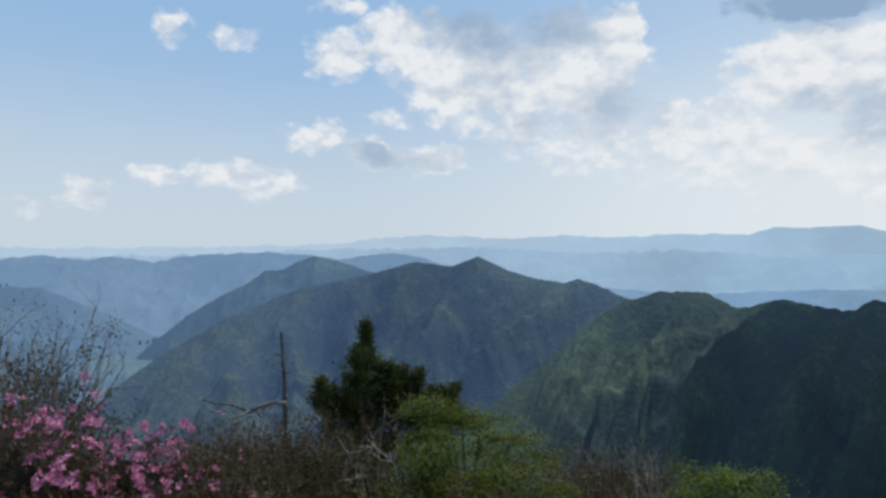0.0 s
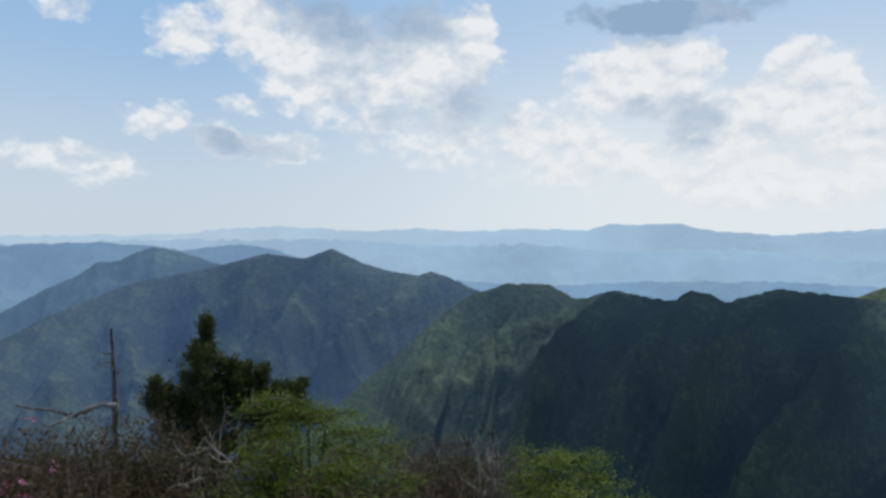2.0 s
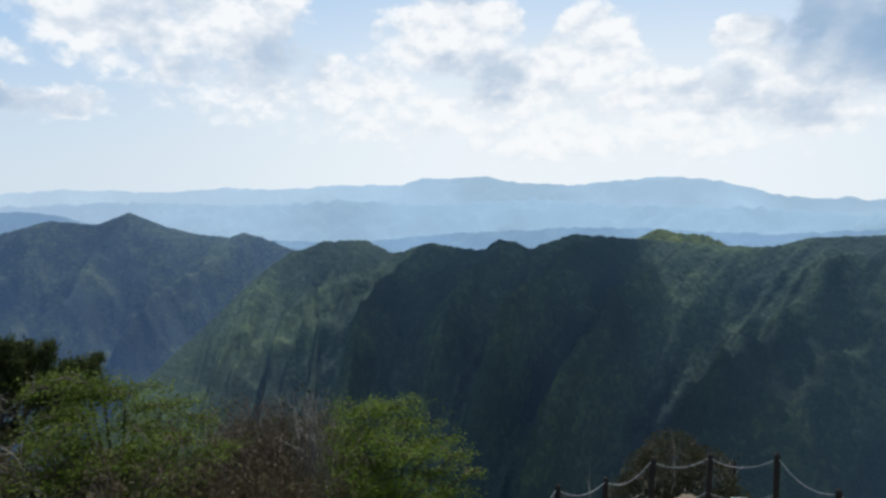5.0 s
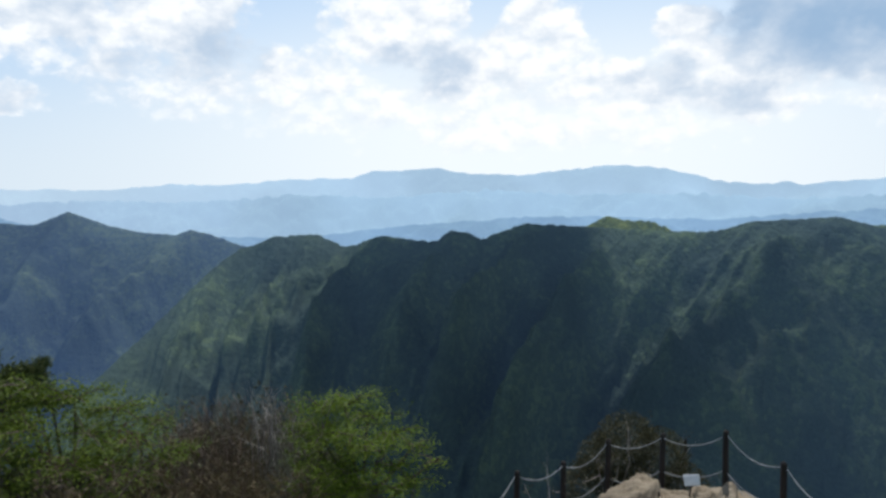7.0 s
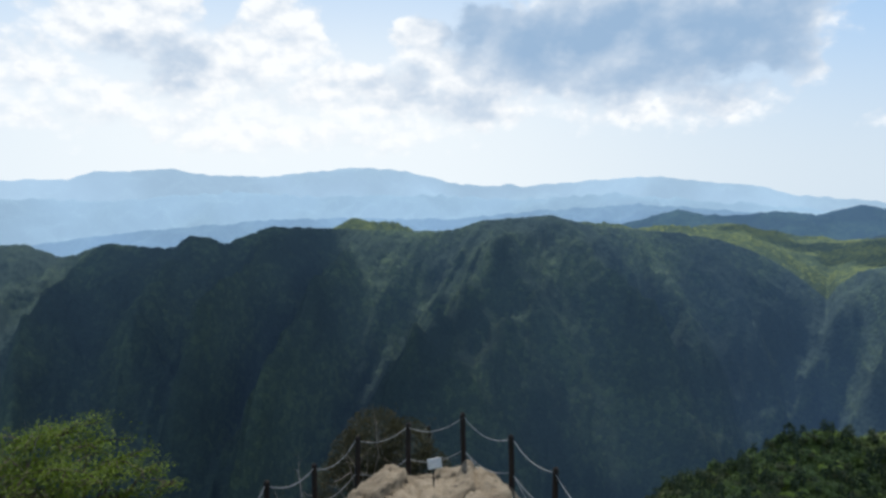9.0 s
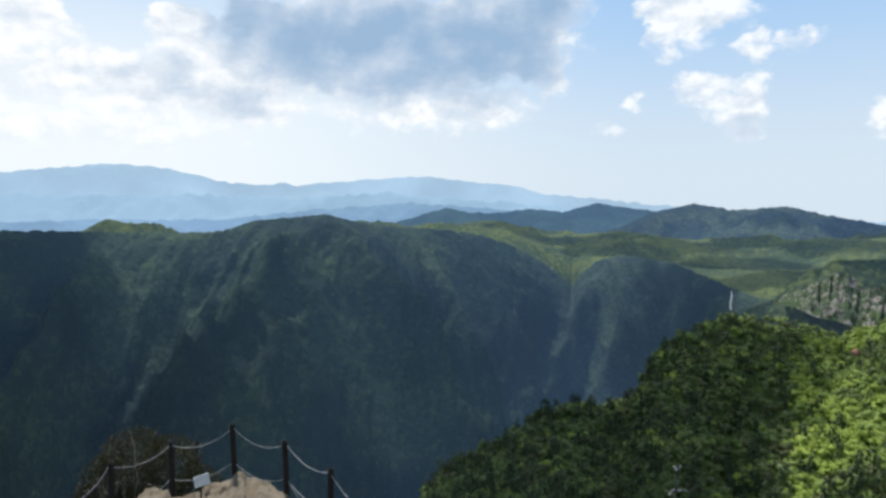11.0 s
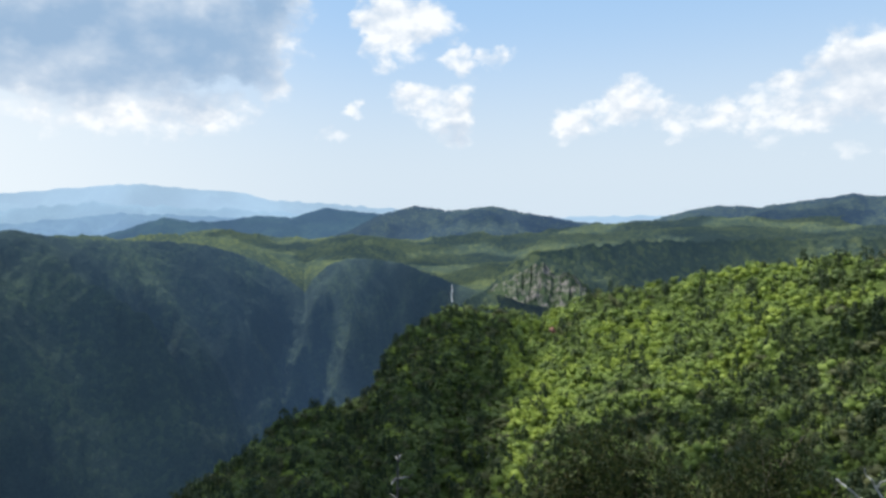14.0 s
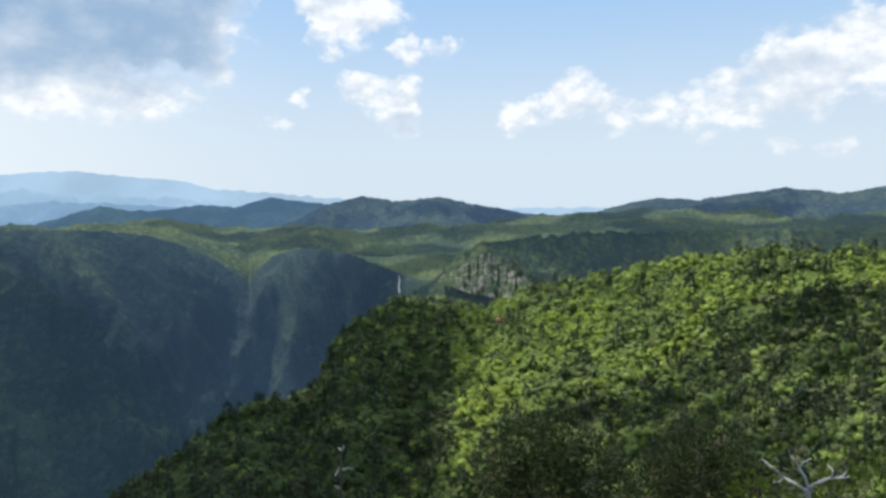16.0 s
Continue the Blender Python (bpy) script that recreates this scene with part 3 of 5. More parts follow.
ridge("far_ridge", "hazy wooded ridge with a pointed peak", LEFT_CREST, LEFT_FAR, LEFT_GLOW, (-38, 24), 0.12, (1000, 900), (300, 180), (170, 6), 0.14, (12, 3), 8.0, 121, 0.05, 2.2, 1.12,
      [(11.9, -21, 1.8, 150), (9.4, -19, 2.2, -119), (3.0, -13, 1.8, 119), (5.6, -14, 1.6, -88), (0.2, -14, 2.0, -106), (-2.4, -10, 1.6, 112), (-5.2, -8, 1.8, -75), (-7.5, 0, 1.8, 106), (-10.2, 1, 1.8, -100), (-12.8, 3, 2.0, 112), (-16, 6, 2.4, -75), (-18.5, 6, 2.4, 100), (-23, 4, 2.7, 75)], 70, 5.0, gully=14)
MAIN_CREST = [(-10, -26), (0, -18.5), (4, -14.4), (8, -11.0), (10.5, -8.7), (13, -6.4), (15.3, -4.7), (16.4, -4.5), (18, -3.84), (21.6, -3.74), (23.9, -4.85), (27.1, -3.96), (30.9, -4.49), (31.8, -4.4), (32.9, -3.56), (34.5, -3.79), (35.5, -4.34), (39.2, -2.99), (43.5, -3.23), (51.3, -3.64), (54.4, -3.54), (57.3, -2.72), (62.8, -2.31), (65.5, -3.05), (69.3, -3.46), (73.1, -3.7),
              (76.5, -4.3), (78.5, -5.0), (80.5, -6.0), (82.3, -7.2), (83.3, -8.1), (83.8, -8.6), (84.3, -7.6), (85.6, -6.4), (87.5, -5.8), (89.8, -5.95), (92.2, -6.4), (94.1, -7.2), (96, -8.0), (97.9, -8.7), (99.4, -9.2), (101, -10), (104, -11), (110, -12), (150, -14)]
MAIN_FRONT, MAIN_FALL = (700, 640), 1.15
MAIN_REACH = [(-10, 700), (2, 1000), (20, 1050), (25, 700), (150, 700)]
MAIN_FAR = [(-10, 850), (4, 1120), (15, 1400), (21, 1280), (25, 1200), (33, 1150), (45, 1250), (60, 1350), (75, 1500), (80, 1560), (84, 1680), (88, 1560), (92, 1400), (100, 1090), (107, 1030), (150, 900)]
ridge("main_ridge", "steep wooded ridge and gorge rim across the valley in cloud shade", MAIN_CREST, MAIN_FAR, MAIN_GLOW, (-10, 150), 0.125, MAIN_FRONT, (300, 150), (175, 6), 0.10, (9.5, 3.2), 9.0, 101, 0.06, 2.5, MAIN_FALL,
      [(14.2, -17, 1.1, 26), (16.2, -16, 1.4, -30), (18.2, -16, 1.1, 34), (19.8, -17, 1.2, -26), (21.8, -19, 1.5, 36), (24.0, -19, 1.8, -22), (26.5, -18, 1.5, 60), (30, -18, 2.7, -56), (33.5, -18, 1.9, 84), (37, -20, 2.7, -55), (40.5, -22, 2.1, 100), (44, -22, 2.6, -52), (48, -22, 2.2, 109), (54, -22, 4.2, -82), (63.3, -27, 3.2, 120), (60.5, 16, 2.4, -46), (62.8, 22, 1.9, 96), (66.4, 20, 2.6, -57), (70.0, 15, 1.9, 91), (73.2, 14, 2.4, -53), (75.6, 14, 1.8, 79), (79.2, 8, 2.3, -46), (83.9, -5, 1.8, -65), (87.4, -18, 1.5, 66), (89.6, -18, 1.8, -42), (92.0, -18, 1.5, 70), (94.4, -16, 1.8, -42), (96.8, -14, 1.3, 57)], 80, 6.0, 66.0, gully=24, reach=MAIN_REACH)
# plateau: rolling woods from the gorge's rim back to the foot of the hills
PLATEAU_BACK = [(64, -3.2), (74, -3.4), (78, -3.55), (82, -4.0), (85, -3.9), (88, -3.7), (93, -4.2), (101, -4.2), (106, -3.9), (110, -3.6), (115, -3.4), (124, -3.1), (134, -2.6), (150, -2.2)]
a = np.arange(64, 150.01, 0.1)
rim = smooth(knots(MAIN_FAR, a), 6, 0.1)
z_rim, z_back = EYE + rim * np.tan(np.radians(knots(MAIN_CREST, a))), EYE + 2500 * np.tan(np.radians(knots(PLATEAU_BACK, a)))
A, S = np.meshgrid(a, np.concatenate([[0.0], np.linspace(0.004, 1.0, 100)]), indexing="ij")
r = rim[:, None] * (1 - S) + 2560 * S
z = z_back[:, None] + (z_rim - z_back)[:, None] * (1 - S) ** 3.0
x, y = r * np.sin(np.radians(A)), r * np.cos(np.radians(A))
swell = np.clip(S * 5, 0, 1)
z = z + swell * (46 * fbm(x / 420, y / 420, 4, 77) + 20 * (ridged(x / 260, y / 260, 3, 78) - 1.0)) + (crowns(x, y, 12, 79) - 0.5) * 6 - 3 * (1 - swell)
tagged(new("plateau", sheet("plateau", x, y, z, PLATEAU_GLOW)), "rolling green wooded plateau above the gorge", kind="structure")
KNOLL_CREST = [(97, -10.2), (98, -9.5), (99.2, -8.75), (100.4, -7.75), (101.9, -6.4), (103.3, -5.6), (105, -5.35), (108, -5.1), (113, -4.8), (120, -4.6), (135, -4.2), (150, -4)]
KNOLL_FAR = [(97, 1060), (104, 1060), (110, 1200), (120, 1350), (150, 1500)]
ridge("wooded_knoll", "wooded shoulder above the cliff, its yellow-green end in the sun", KNOLL_CREST, KNOLL_FAR, PLATEAU_GLOW, (97, 150), 0.12, (230, 110), (240, 90), (80, 12), 0.16, (9, 6), 5, 141, 0.35, fall=0.7, crag=24)
SPUR_CREST = [(70, -26), (73.4, -23.68), (78.2, -20.81), (81.4, -19.1), (84, -18.1), (87, -17.9), (88.9, -17.0), (90, -15.0), (91, -13.3), (93, -11.4), (96, -9.9), (100.9, -10.3), (103.8, -10.8), (105.7, -9.9), (108.6, -9.0), (112.9, -8.2), (116.5, -7.3), (119.6, -6.7), (123.8, -6.3), (127.8, -6.0), (133.8, -5.8), (150, -4), (180, -3)]
SPUR_FAR = [(70, 330), (80, 400), (91, 560), (97, 640), (104, 600), (115, 560), (134, 430), (150, 330), (180, 200)]


def spur_height(a, f):
    """Ground of the near spur: bearing and slope fraction (0 crest, 1 foot) to distance and height."""
    rc = knots(SPUR_FAR, a)
    el = knots(SPUR_CREST, a)
    foot = np.minimum(el - 8, -31.0)
    r = rc * (1 - f) + (0.30 * rc) * f
    e = el * (1 - f ** 1.35) + foot * f ** 1.35
    return r, EYE + r * np.tan(np.radians(e)) - 6.0


def on_spur(az, el):
    """Distance and height of the spur's point seen at that bearing and height angle."""
    f = np.linspace(0, 1, 200)
    r, z = spur_height(np.full(200, float(az)), f)
    k = int(np.argmin(np.abs(np.degrees(np.arctan2(z + 8 - EYE, r)) - el)))
    return float(r[k]), float(z[k]) + 6


a = np.concatenate([np.arange(70, 140, 0.2), np.arange(140, 180.1, 1.0)])
s = np.linspace(0, 1, 170)
A, S = np.meshgrid(a, s, indexing="ij")
r, z = spur_height(A, S)
x, y = r * np.sin(np.radians(A)), r * np.cos(np.radians(A))
bx, by = (knots(SPUR_FAR, a) + 120) * np.sin(np.radians(a)), (knots(SPUR_FAR, a) + 120) * np.cos(np.radians(a))
x, y, z = np.c_[bx, x], np.c_[by, y], np.c_[z[:, 0] - 90, z]
z = z + 6 * fbm(x / 60, y / 60, 4, 7) + 1.0 + 2.6 * crowns(x, y, 6.0, 9) + 1.2 * fbm(x / 2.0, y / 2.0, 3, 12)
tagged(new("near_spur", sheet("near_spur", x, y, z, SPUR_GROUND)), "near forested spur of the mountain", kind="structure")

# cliff of pale rock below the plateau's edge
ca = np.arange(99.4, 108.6, 0.04)
top = knots([(99.4, -9.0), (100.4, -8.3), (101.4, -7.7), (102.4, -7.4), (103.4, -6.5), (104.2, -6.6), (105.2, -7.4), (106.4, -7.4), (107.4, -8.2), (108.6, -9.2)], ca) + 0.45 * fbm(ca * 1.6, ca * 0, 5, 3)
foot = knots([(99.4, -9.2), (100.4, -9.2), (102.3, -9.9), (105.3, -10.4), (108.6, -10.2)], ca)
s = np.linspace(0, 1, 80)
A, S = np.meshgrid(ca, s, indexing="ij")
r = 1040 - 116 * S - 12 * (ridged(A * 1.5 + 0.25 * S, S * 0.9, 4, 13) - 0.9) - 11 * fbm(A * 4, S * 3, 5, 17) - 5 * fbm(A * 14, S * 5, 3, 18)
e = top[:, None] * (1 - S) + foot[:, None] * S
CLIFF = forest("cliff_rock", (0.045, 0.07, 0.05), (0.06, 0.09, 0.055), (0.085, 0.12, 0.06), 7, 50, rock=((0.25, 0.23, 0.225), 0.95))
tagged(new("cliff", sheet("cliff", r * np.sin(np.radians(A)), r * np.cos(np.radians(A)), EYE + r * np.tan(np.radians(e)), CLIFF, smooth=True)), "bare pale grey cliff with vertical ribs", kind="structure")

# waterfall: a thin white ribbon on the gorge wall
s = np.linspace(0, 1, 24)
u = np.linspace(-1, 1, 5)
S, U = np.meshgrid(s, u, indexing="ij")
a = 96.3 + 0.035 * np.sin(S * 7) + U * (0.03 + 0.03 * S)
r = 1180 - 40 * S - 3 * (1 - U ** 2)
e = -8.3 - 1.5 * S
fall = new("waterfall", sheet("waterfall", r * np.sin(np.radians(a)), r * np.cos(np.radians(a)), EYE + r * np.tan(np.radians(e)), WHITE_WATER))
tagged(fall, "thin white waterfall on the gorge wall", "waterfall")


# ---- unseen clouds over the valley, added to keep the sun off the slopes ----
def lump(level):
    bm = bmesh.new()
    bmesh.ops.create_icosphere(bm, subdivisions=level, radius=1)
    v = np.array([p.co for p in bm.verts])
    f = np.array([[q.index for q in t.verts] for t in bm.faces])
    bm.free()
    return v, f


BALL_V, BALL_F = lump(3)


def shade_cloud(label, patches, base, mat=CLOUD_WHITE):
    """An unseen cumulus added for its shadow: its lobes stand, along the sun's way, over the listed patches (bearing,
    distance, height, half width).
    """
    vs, fs, n = [], [], 0
    way = toward(SUN_AZ, SUN_EL)
    for i, (a, r, h, w) in enumerate(patches):
        ground_point = Vector((r * math.sin(radians(a)), r * math.cos(radians(a)), h))
        c = ground_point + way * ((base - h) / way.z)
        k = 1 + 0.35 * fbm(BALL_V[:, 0] * 2.5 + i * 7, BALL_V[:, 1] * 2.5 + BALL_V[:, 2] * 2, 4, i)
        v = BALL_V * k[:, None] * (w * 1.12, w * 1.12, w * 0.45)
        v[:, 2] = np.where(v[:, 2] < 0, v[:, 2] * 0.4, v[:, 2])
        vs.append(v + np.array(c))
        fs.append(BALL_F + n)
        n += len(v)
    ob = new("shade_cloud", mesh_from("shade_cloud", np.concatenate(vs), np.concatenate(fs), mat, True))
    return tagged(ob, label, kind="structure")


def on_main(a, f):
    """A patch's bearing, distance and height on the main ridge's front slope."""
    rc, el = float(knots(MAIN_FAR, a)), float(knots(MAIN_CREST, a))
    return a, rc - float(knots(MAIN_REACH, a)) * f, EYE + rc * math.tan(radians(el)) - MAIN_FRONT[1] * f ** MAIN_FALL


def shaded(spots):
    """Patches of shade on the main ridge: bearing, height angle, half width."""
    return [(a, *on_slope(MAIN_CREST, MAIN_FAR, (float(knots(MAIN_REACH, a)), MAIN_FRONT[1]), MAIN_FALL, a, e), w) for a, e, w in spots]


crng = np.random.default_rng(3)
SHADE = shaded([(26.4, -5.3, 30), (29.5, -5.6, 40), (25.3, -6.7, 34), (24.6, -8.4, 40), (24.0, -10.6, 44), (23.2, -12.8, 46), (21.4, -15.4, 44), (27.5, -9, 60), (27, -12.5, 65), (25, -16, 60), (18.6, -18.4, 36), (20, -20.5, 50)])
for f in (0.06, 0.14, 0.3, 0.48, 0.68, 0.9):
    for a in np.arange(18, 44, 3.4):
        if a > float(np.interp(f, [0, 0.13, 0.3, 0.48, 0.68, 0.9], [30, 30, 29, 27.5, 24, 20])):
            SHADE.append((*on_main(a + crng.uniform(-0.8, 0.8), f), (58 + 64 * f) * crng.uniform(0.9, 1.2)))
BALL_V, BALL_F = lump(2)
SHADE_L = []
for f in (0.34, 0.55, 0.8):
    for a in np.arange(46, 98, 4.6):
        SHADE_L.append((*on_main(a + crng.uniform(-1, 1), f), (75 + 30 * f) * crng.uniform(0.8, 1.2)))
SHADE_F = [(a, *on_spur(a, e), w) for a, e, w in [(101.2, -11.6, 28), (100.4, -14, 29), (99.0, -16.8, 29), (96.8, -19.8, 26), (93, -23.5, 24), (95, -12.8, 46), (93.5, -16.5, 42), (90, -19.5, 38), (87, -24, 30), (85, -19.5, 46), (80, -23, 46), (91, -13.5, 46), (96, -11, 36), (97.5, -22.5, 16), (73, -27, 36), (77.5, -25.5, 38), (82, -26.5, 34), (86, -27.5, 30), (90.5, -26, 26)]]
SHADE_F += [(80, 320, -140, 60), (84, 420, -140, 70), (89, 360, -150, 70), (93, 290, -140, 42), (87, 250, -120, 50), (83, 260, -125, 50)]
SHADE_B = [(a, r, -h, w) for a, r, h, w in [(84, 1180, 330, 120), (90, 1050, 330, 120), (96, 960, 280, 100), (107.5, 1060, 110, 44), (112, 1190, 130, 90), (119, 1300, 130, 100), (133, 1400, 130, 110), (120, 1500, 140, 150), (142, 1400, 110, 200), (104, 1480, 180, 130), (97, 1750, 180, 150), (88.5, 1850, 165, 110), (92.5, 1680, 165, 110), (99.5, 1380, 175, 80), (86, 2050, 165, 110), (110, 1650, 150, 170), (118, 1700, 150, 200), (130, 1700, 140, 220), (140, 1600, 120, 220), (87, 1270, 290, 90), (93, 1190, 270, 90), (88.2, 1400, 230, 80), (91.2, 1310, 230, 80), (94, 1210, 225, 70), (95.5, 1280, 200, 70)]]
SHADE_E = [(a, *on_spur(a, e), w) for a, e, w in [(106, -21.5, 13), (110, -20, 15), (114, -19, 15), (118, -18.4, 16), (122.5, -14.6, 11), (126.5, -11.6, 14), (130, -10.2, 15), (131.5, -13.4, 14), (122, -19.4, 17), (128, -20, 14), (119.5, -21.5, 15), (124.5, -21.6, 14), (116, -22, 12), (110.5, -23, 11), (105, -25, 10)]]
shade_cloud("unseen cumulus added to shade the near spur", SHADE_E, 420, CLOUD_THICK)
SHADE_D = [(a, r, -h, w) for a, r, h, w in [(79, 2420, 160, 110), (84, 2300, 165, 120), (89, 2200, 170, 120), (93, 2020, 170, 120), (98, 2150, 170, 130), (104, 2050, 170, 170), (112, 2150, 150, 190), (120, 2050, 130, 190), (129, 2050, 110, 200), (98, 2600, 100, 130), (105, 2650, 110, 150), (114, 2500, 110, 170), (124, 2500, 80, 170)]]
shade_cloud("unseen high cumulus added to shade the plateau", SHADE_D, 1700, CLOUD_THICK)
shade_cloud("unseen small cumulus added to shade the summit plants", [(-90, 62, -5, 56), (-130, 70, -5, 60), (-50, 75, -5, 50)], 420)
shade_cloud("unseen broad cumulus added to shade the ridge", SHADE, 900, CLOUD_DENSE)
shade_cloud("unseen thin vapour added to dim the lower slopes", SHADE_L, 1000, CLOUD_VEIL)
shade_cloud("unseen cumulus added to shade the left flank of the spur", SHADE_F, 700, CLOUD_THICK)
shade_cloud("unseen cumulus added to shade the gorge", SHADE_B, 800, CLOUD_THICK)


# ---- plants: helpers ----
def tube(points, radii, sides=6):
    """Rings along a line, closed at the end."""
    pts = np.array(points, dtype=float)
    t = np.gradient(pts, axis=0)
    t /= np.linalg.norm(t, axis=1)[:, None] + 1e-9
    ref = np.array([0.31, 0.72, 0.62])
    u = np.cross(t, ref)
    u /= np.linalg.norm(u, axis=1)[:, None] + 1e-9
    w = np.cross(t, u)
    ang = np.linspace(0, 2 * np.pi, sides, endpoint=False)
    rad = np.asarray(radii, dtype=float)[:, None, None]
    v = pts[:, None] + rad * (np.cos(ang)[None, :, None] * u[:, None] + np.sin(ang)[None, :, None] * w[:, None])
    i = np.arange(len(pts) * sides).reshape(len(pts), sides)
    j = np.roll(i, -1, axis=1)
    f = np.stack([i[:-1], j[:-1], j[1:], i[1:]], -1).reshape(-1, 4)
    return v.reshape(-1, 3), f


class Build:
    """Collects quads for one mesh."""

    def __init__(self):
        self.v, self.f, self.n = [], [], 0

    def add(self, v, f):
        self.v.append(v)
        self.f.append(np.asarray(f) + self.n)
        self.n += len(v)
        return self

    def mesh(self, name, mat, smooth=False):
        return mesh_from(name, np.concatenate(self.v), np.concatenate(self.f), mat, smooth)


def part(name, me, parent, label=""):
    ob = new(name, me)
    ob.parent = parent
    if label:
        ob["label"] = label
    return ob


def thing(name, place, label, category, group=""):
    ob = new(name)
    ob.empty_display_size = 0.2
    ob.location = place
    return tagged(ob, label, category, group)


def leaves(points, size, rng, flat=0.0, aspect=0.6, droop=0.0, along=None):
    """A leaf at each point: a quad folded by its own random turn. flat: 1 lies level; along: directions the leaves follow."""
    p = np.asarray(points, dtype=float)
    n = len(p)
    d = rng.normal(size=(n, 3)) if along is None else np.asarray(along) + 0.45 * rng.normal(size=(n, 3))
    d[:, 2] = d[:, 2] * (1 - flat) - droop
    d /= np.linalg.norm(d, axis=1)[:, None] + 1e-9
    side = rng.normal(size=(n, 3))
    side[:, 2] *= 1 - flat
    side -= (side * d).sum(1)[:, None] * d
    side /= np.linalg.norm(side, axis=1)[:, None] + 1e-9
    s = (size * rng.uniform(0.6, 1.35, n))[:, None]
    tip, w = d * s, side * s * aspect * 0.5
    v = np.stack([p, p + tip * 0.5 + w, p + tip, p + tip * 0.5 - w], 1).reshape(-1, 3)
    return v, np.arange(4 * n).reshape(n, 4)


def twigs(rng, start, way, length, radius, depth, out, tips, bend=0.25, split=(2, 3), shrink=0.68, rise=0.1, spread=0.6):
    """A branching limb: fills out with (points, radii) and tips with the outer points and their ways."""
    p, d = np.array(start, float), np.array(way, float)
    d /= np.linalg.norm(d)
    pts, k = [p], (5 if depth > 2 else 3)
    for i in range(k):
        d = d + bend * rng.normal(size=3) * 0.5 + np.array([0, 0, rise])
        d /= np.linalg.norm(d)
        p = p + d * length / k
        pts.append(p)
        if depth <= 1:
            tips.append((p, d))
    end = radius * (0.62 if depth else 0.3)
    out.append((np.array(pts), np.linspace(radius, end, k + 1)))
    if depth:
        for i in range(rng.integers(split[0], split[1] + 1)):
            j = k if i == 0 else rng.integers(1, k + 1)
            q = d + spread * rng.normal(size=3)
            twigs(rng, pts[j], q, length * shrink * rng.uniform(0.7, 1.15), end * 0.85, depth - 1, out, tips, bend, split, shrink, rise, spread)


def limbs_mesh(name, out, mat, sides=5):
    b = Build()
    for pts, rad in out:
        b.add(*tube(pts, rad, sides if rad[0] > 0.008 else 3))
    return b.mesh(name, mat, True)


# ---- the rock ledge and its rope fence ----
LATE = (0.16, -0.195)


def ground_at(x, y):
    r, a = math.hypot(x, y), math.degrees(math.atan2(x, y))
    b = 6.5 + 5.5 * math.exp(-(((a - 50) / 11) ** 2)) - 2.5 * math.exp(-(((a - 95) / 25) ** 2))
    return -0.041 * min(r, b) ** 2 - max(r - b, 0) * 0.95


def ledge_grid(u_range, v_range, step):
    """Points of the ledge's plan: u runs outwards along bearing 52, v across."""
    ux, uy = math.sin(radians(52.5)), math.cos(radians(52.5))
    u = np.arange(u_range[0], u_range[1] + step, step)
    v = np.arange(v_range[0], v_range[1] + step, step)
    U, V = np.meshgrid(u, v, indexing="ij")
    x, y = U * ux + V * uy, U * uy - V * ux
    return U, V, x, y


U, V, x, y = ledge_grid((6.2, 11.6), (-2.9, 2.9), 0.045)
edge = np.clip(1.15 - ((U - 8.9) / 2.75) ** 4 - ((V + 0.05) / (2.35 - 0.14 * (U - 8))) ** 4, -1.5, 1)
cell_x, cell_y = U * 1.0 + 0.5 * V + 0.3 * fbm(U, V, 3, 4), V * 1.5 - 0.4 * U + 0.3 * fbm(U + 9, V, 3, 5)


def blocks(x, y, k):
    best, second, top = np.full(x.shape, 9.0), np.full(x.shape, 9.0), np.zeros(x.shape)
    gx, gy = np.floor(x), np.floor(y)
    for i in (-1, 0, 1):
        for j in (-1, 0, 1):
            cx, cy = gx + i, gy + j
            d = np.hypot(x - cx - hash2(cx, cy, k), y - cy - hash2(cx, cy, k + 1))
            tilt = (hash2(cx, cy, k + 3) - 0.5) * (x - cx) + (hash2(cx, cy, k + 4) - 0.5) * (y - cy)
            near = d < best
            second = np.where(near, best, np.minimum(second, d))
            top = np.where(near, hash2(cx, cy, k + 2) - 0.5 + 1.15 * tilt, top)
            best = np.where(near, d, best)
    return top, np.clip((second - best) * 11, 0, 1)


big, crack = blocks(cell_x, cell_y, 21)
small, crack_small = blocks(cell_x * 2.7, cell_y * 2.7, 31)
ridge_line = -2.98 - 0.035 * (U - 8) - 0.06 * (V - 0.25) ** 2
z = ridge_line + 0.20 * np.exp(-(((V - 0.95) / 0.55) ** 2)) + 0.13 * np.exp(-(((V + 0.55) / 0.5) ** 2)) + 0.11 * big + 0.06 * small - 0.12 * (1 - crack) - 0.05 * (1 - crack_small) + 0.035 * fbm(U * 5, V * 5, 4, 8) - 1.3 * (1 - edge)
tagged(new("rock_ledge", sheet("rock_ledge", x, y, z, ROCK, smooth=False)), "cracked pale tan rock ledge at the cliff's tip", "rock")

fence = thing("rope_fence", at(50, -25, 10), "dark wooden posts with sagging grey ropes round the rock ledge", "fence")


def local(v):
    return np.asarray(v) - np.array(fence.location)


def post_mesh(h):
    b = Build()
    zs = [0, h * 0.3, h * 0.7, h - 0.05, h - 0.02, h]
    b.add(*tube([(0.004 * math.sin(k * 2.0), 0.003 * math.cos(k), q) for k, q in enumerate(zs)], [0.046, 0.045, 0.044, 0.043, 0.036, 0.004], 12))
    return b.mesh("post", POST, False)


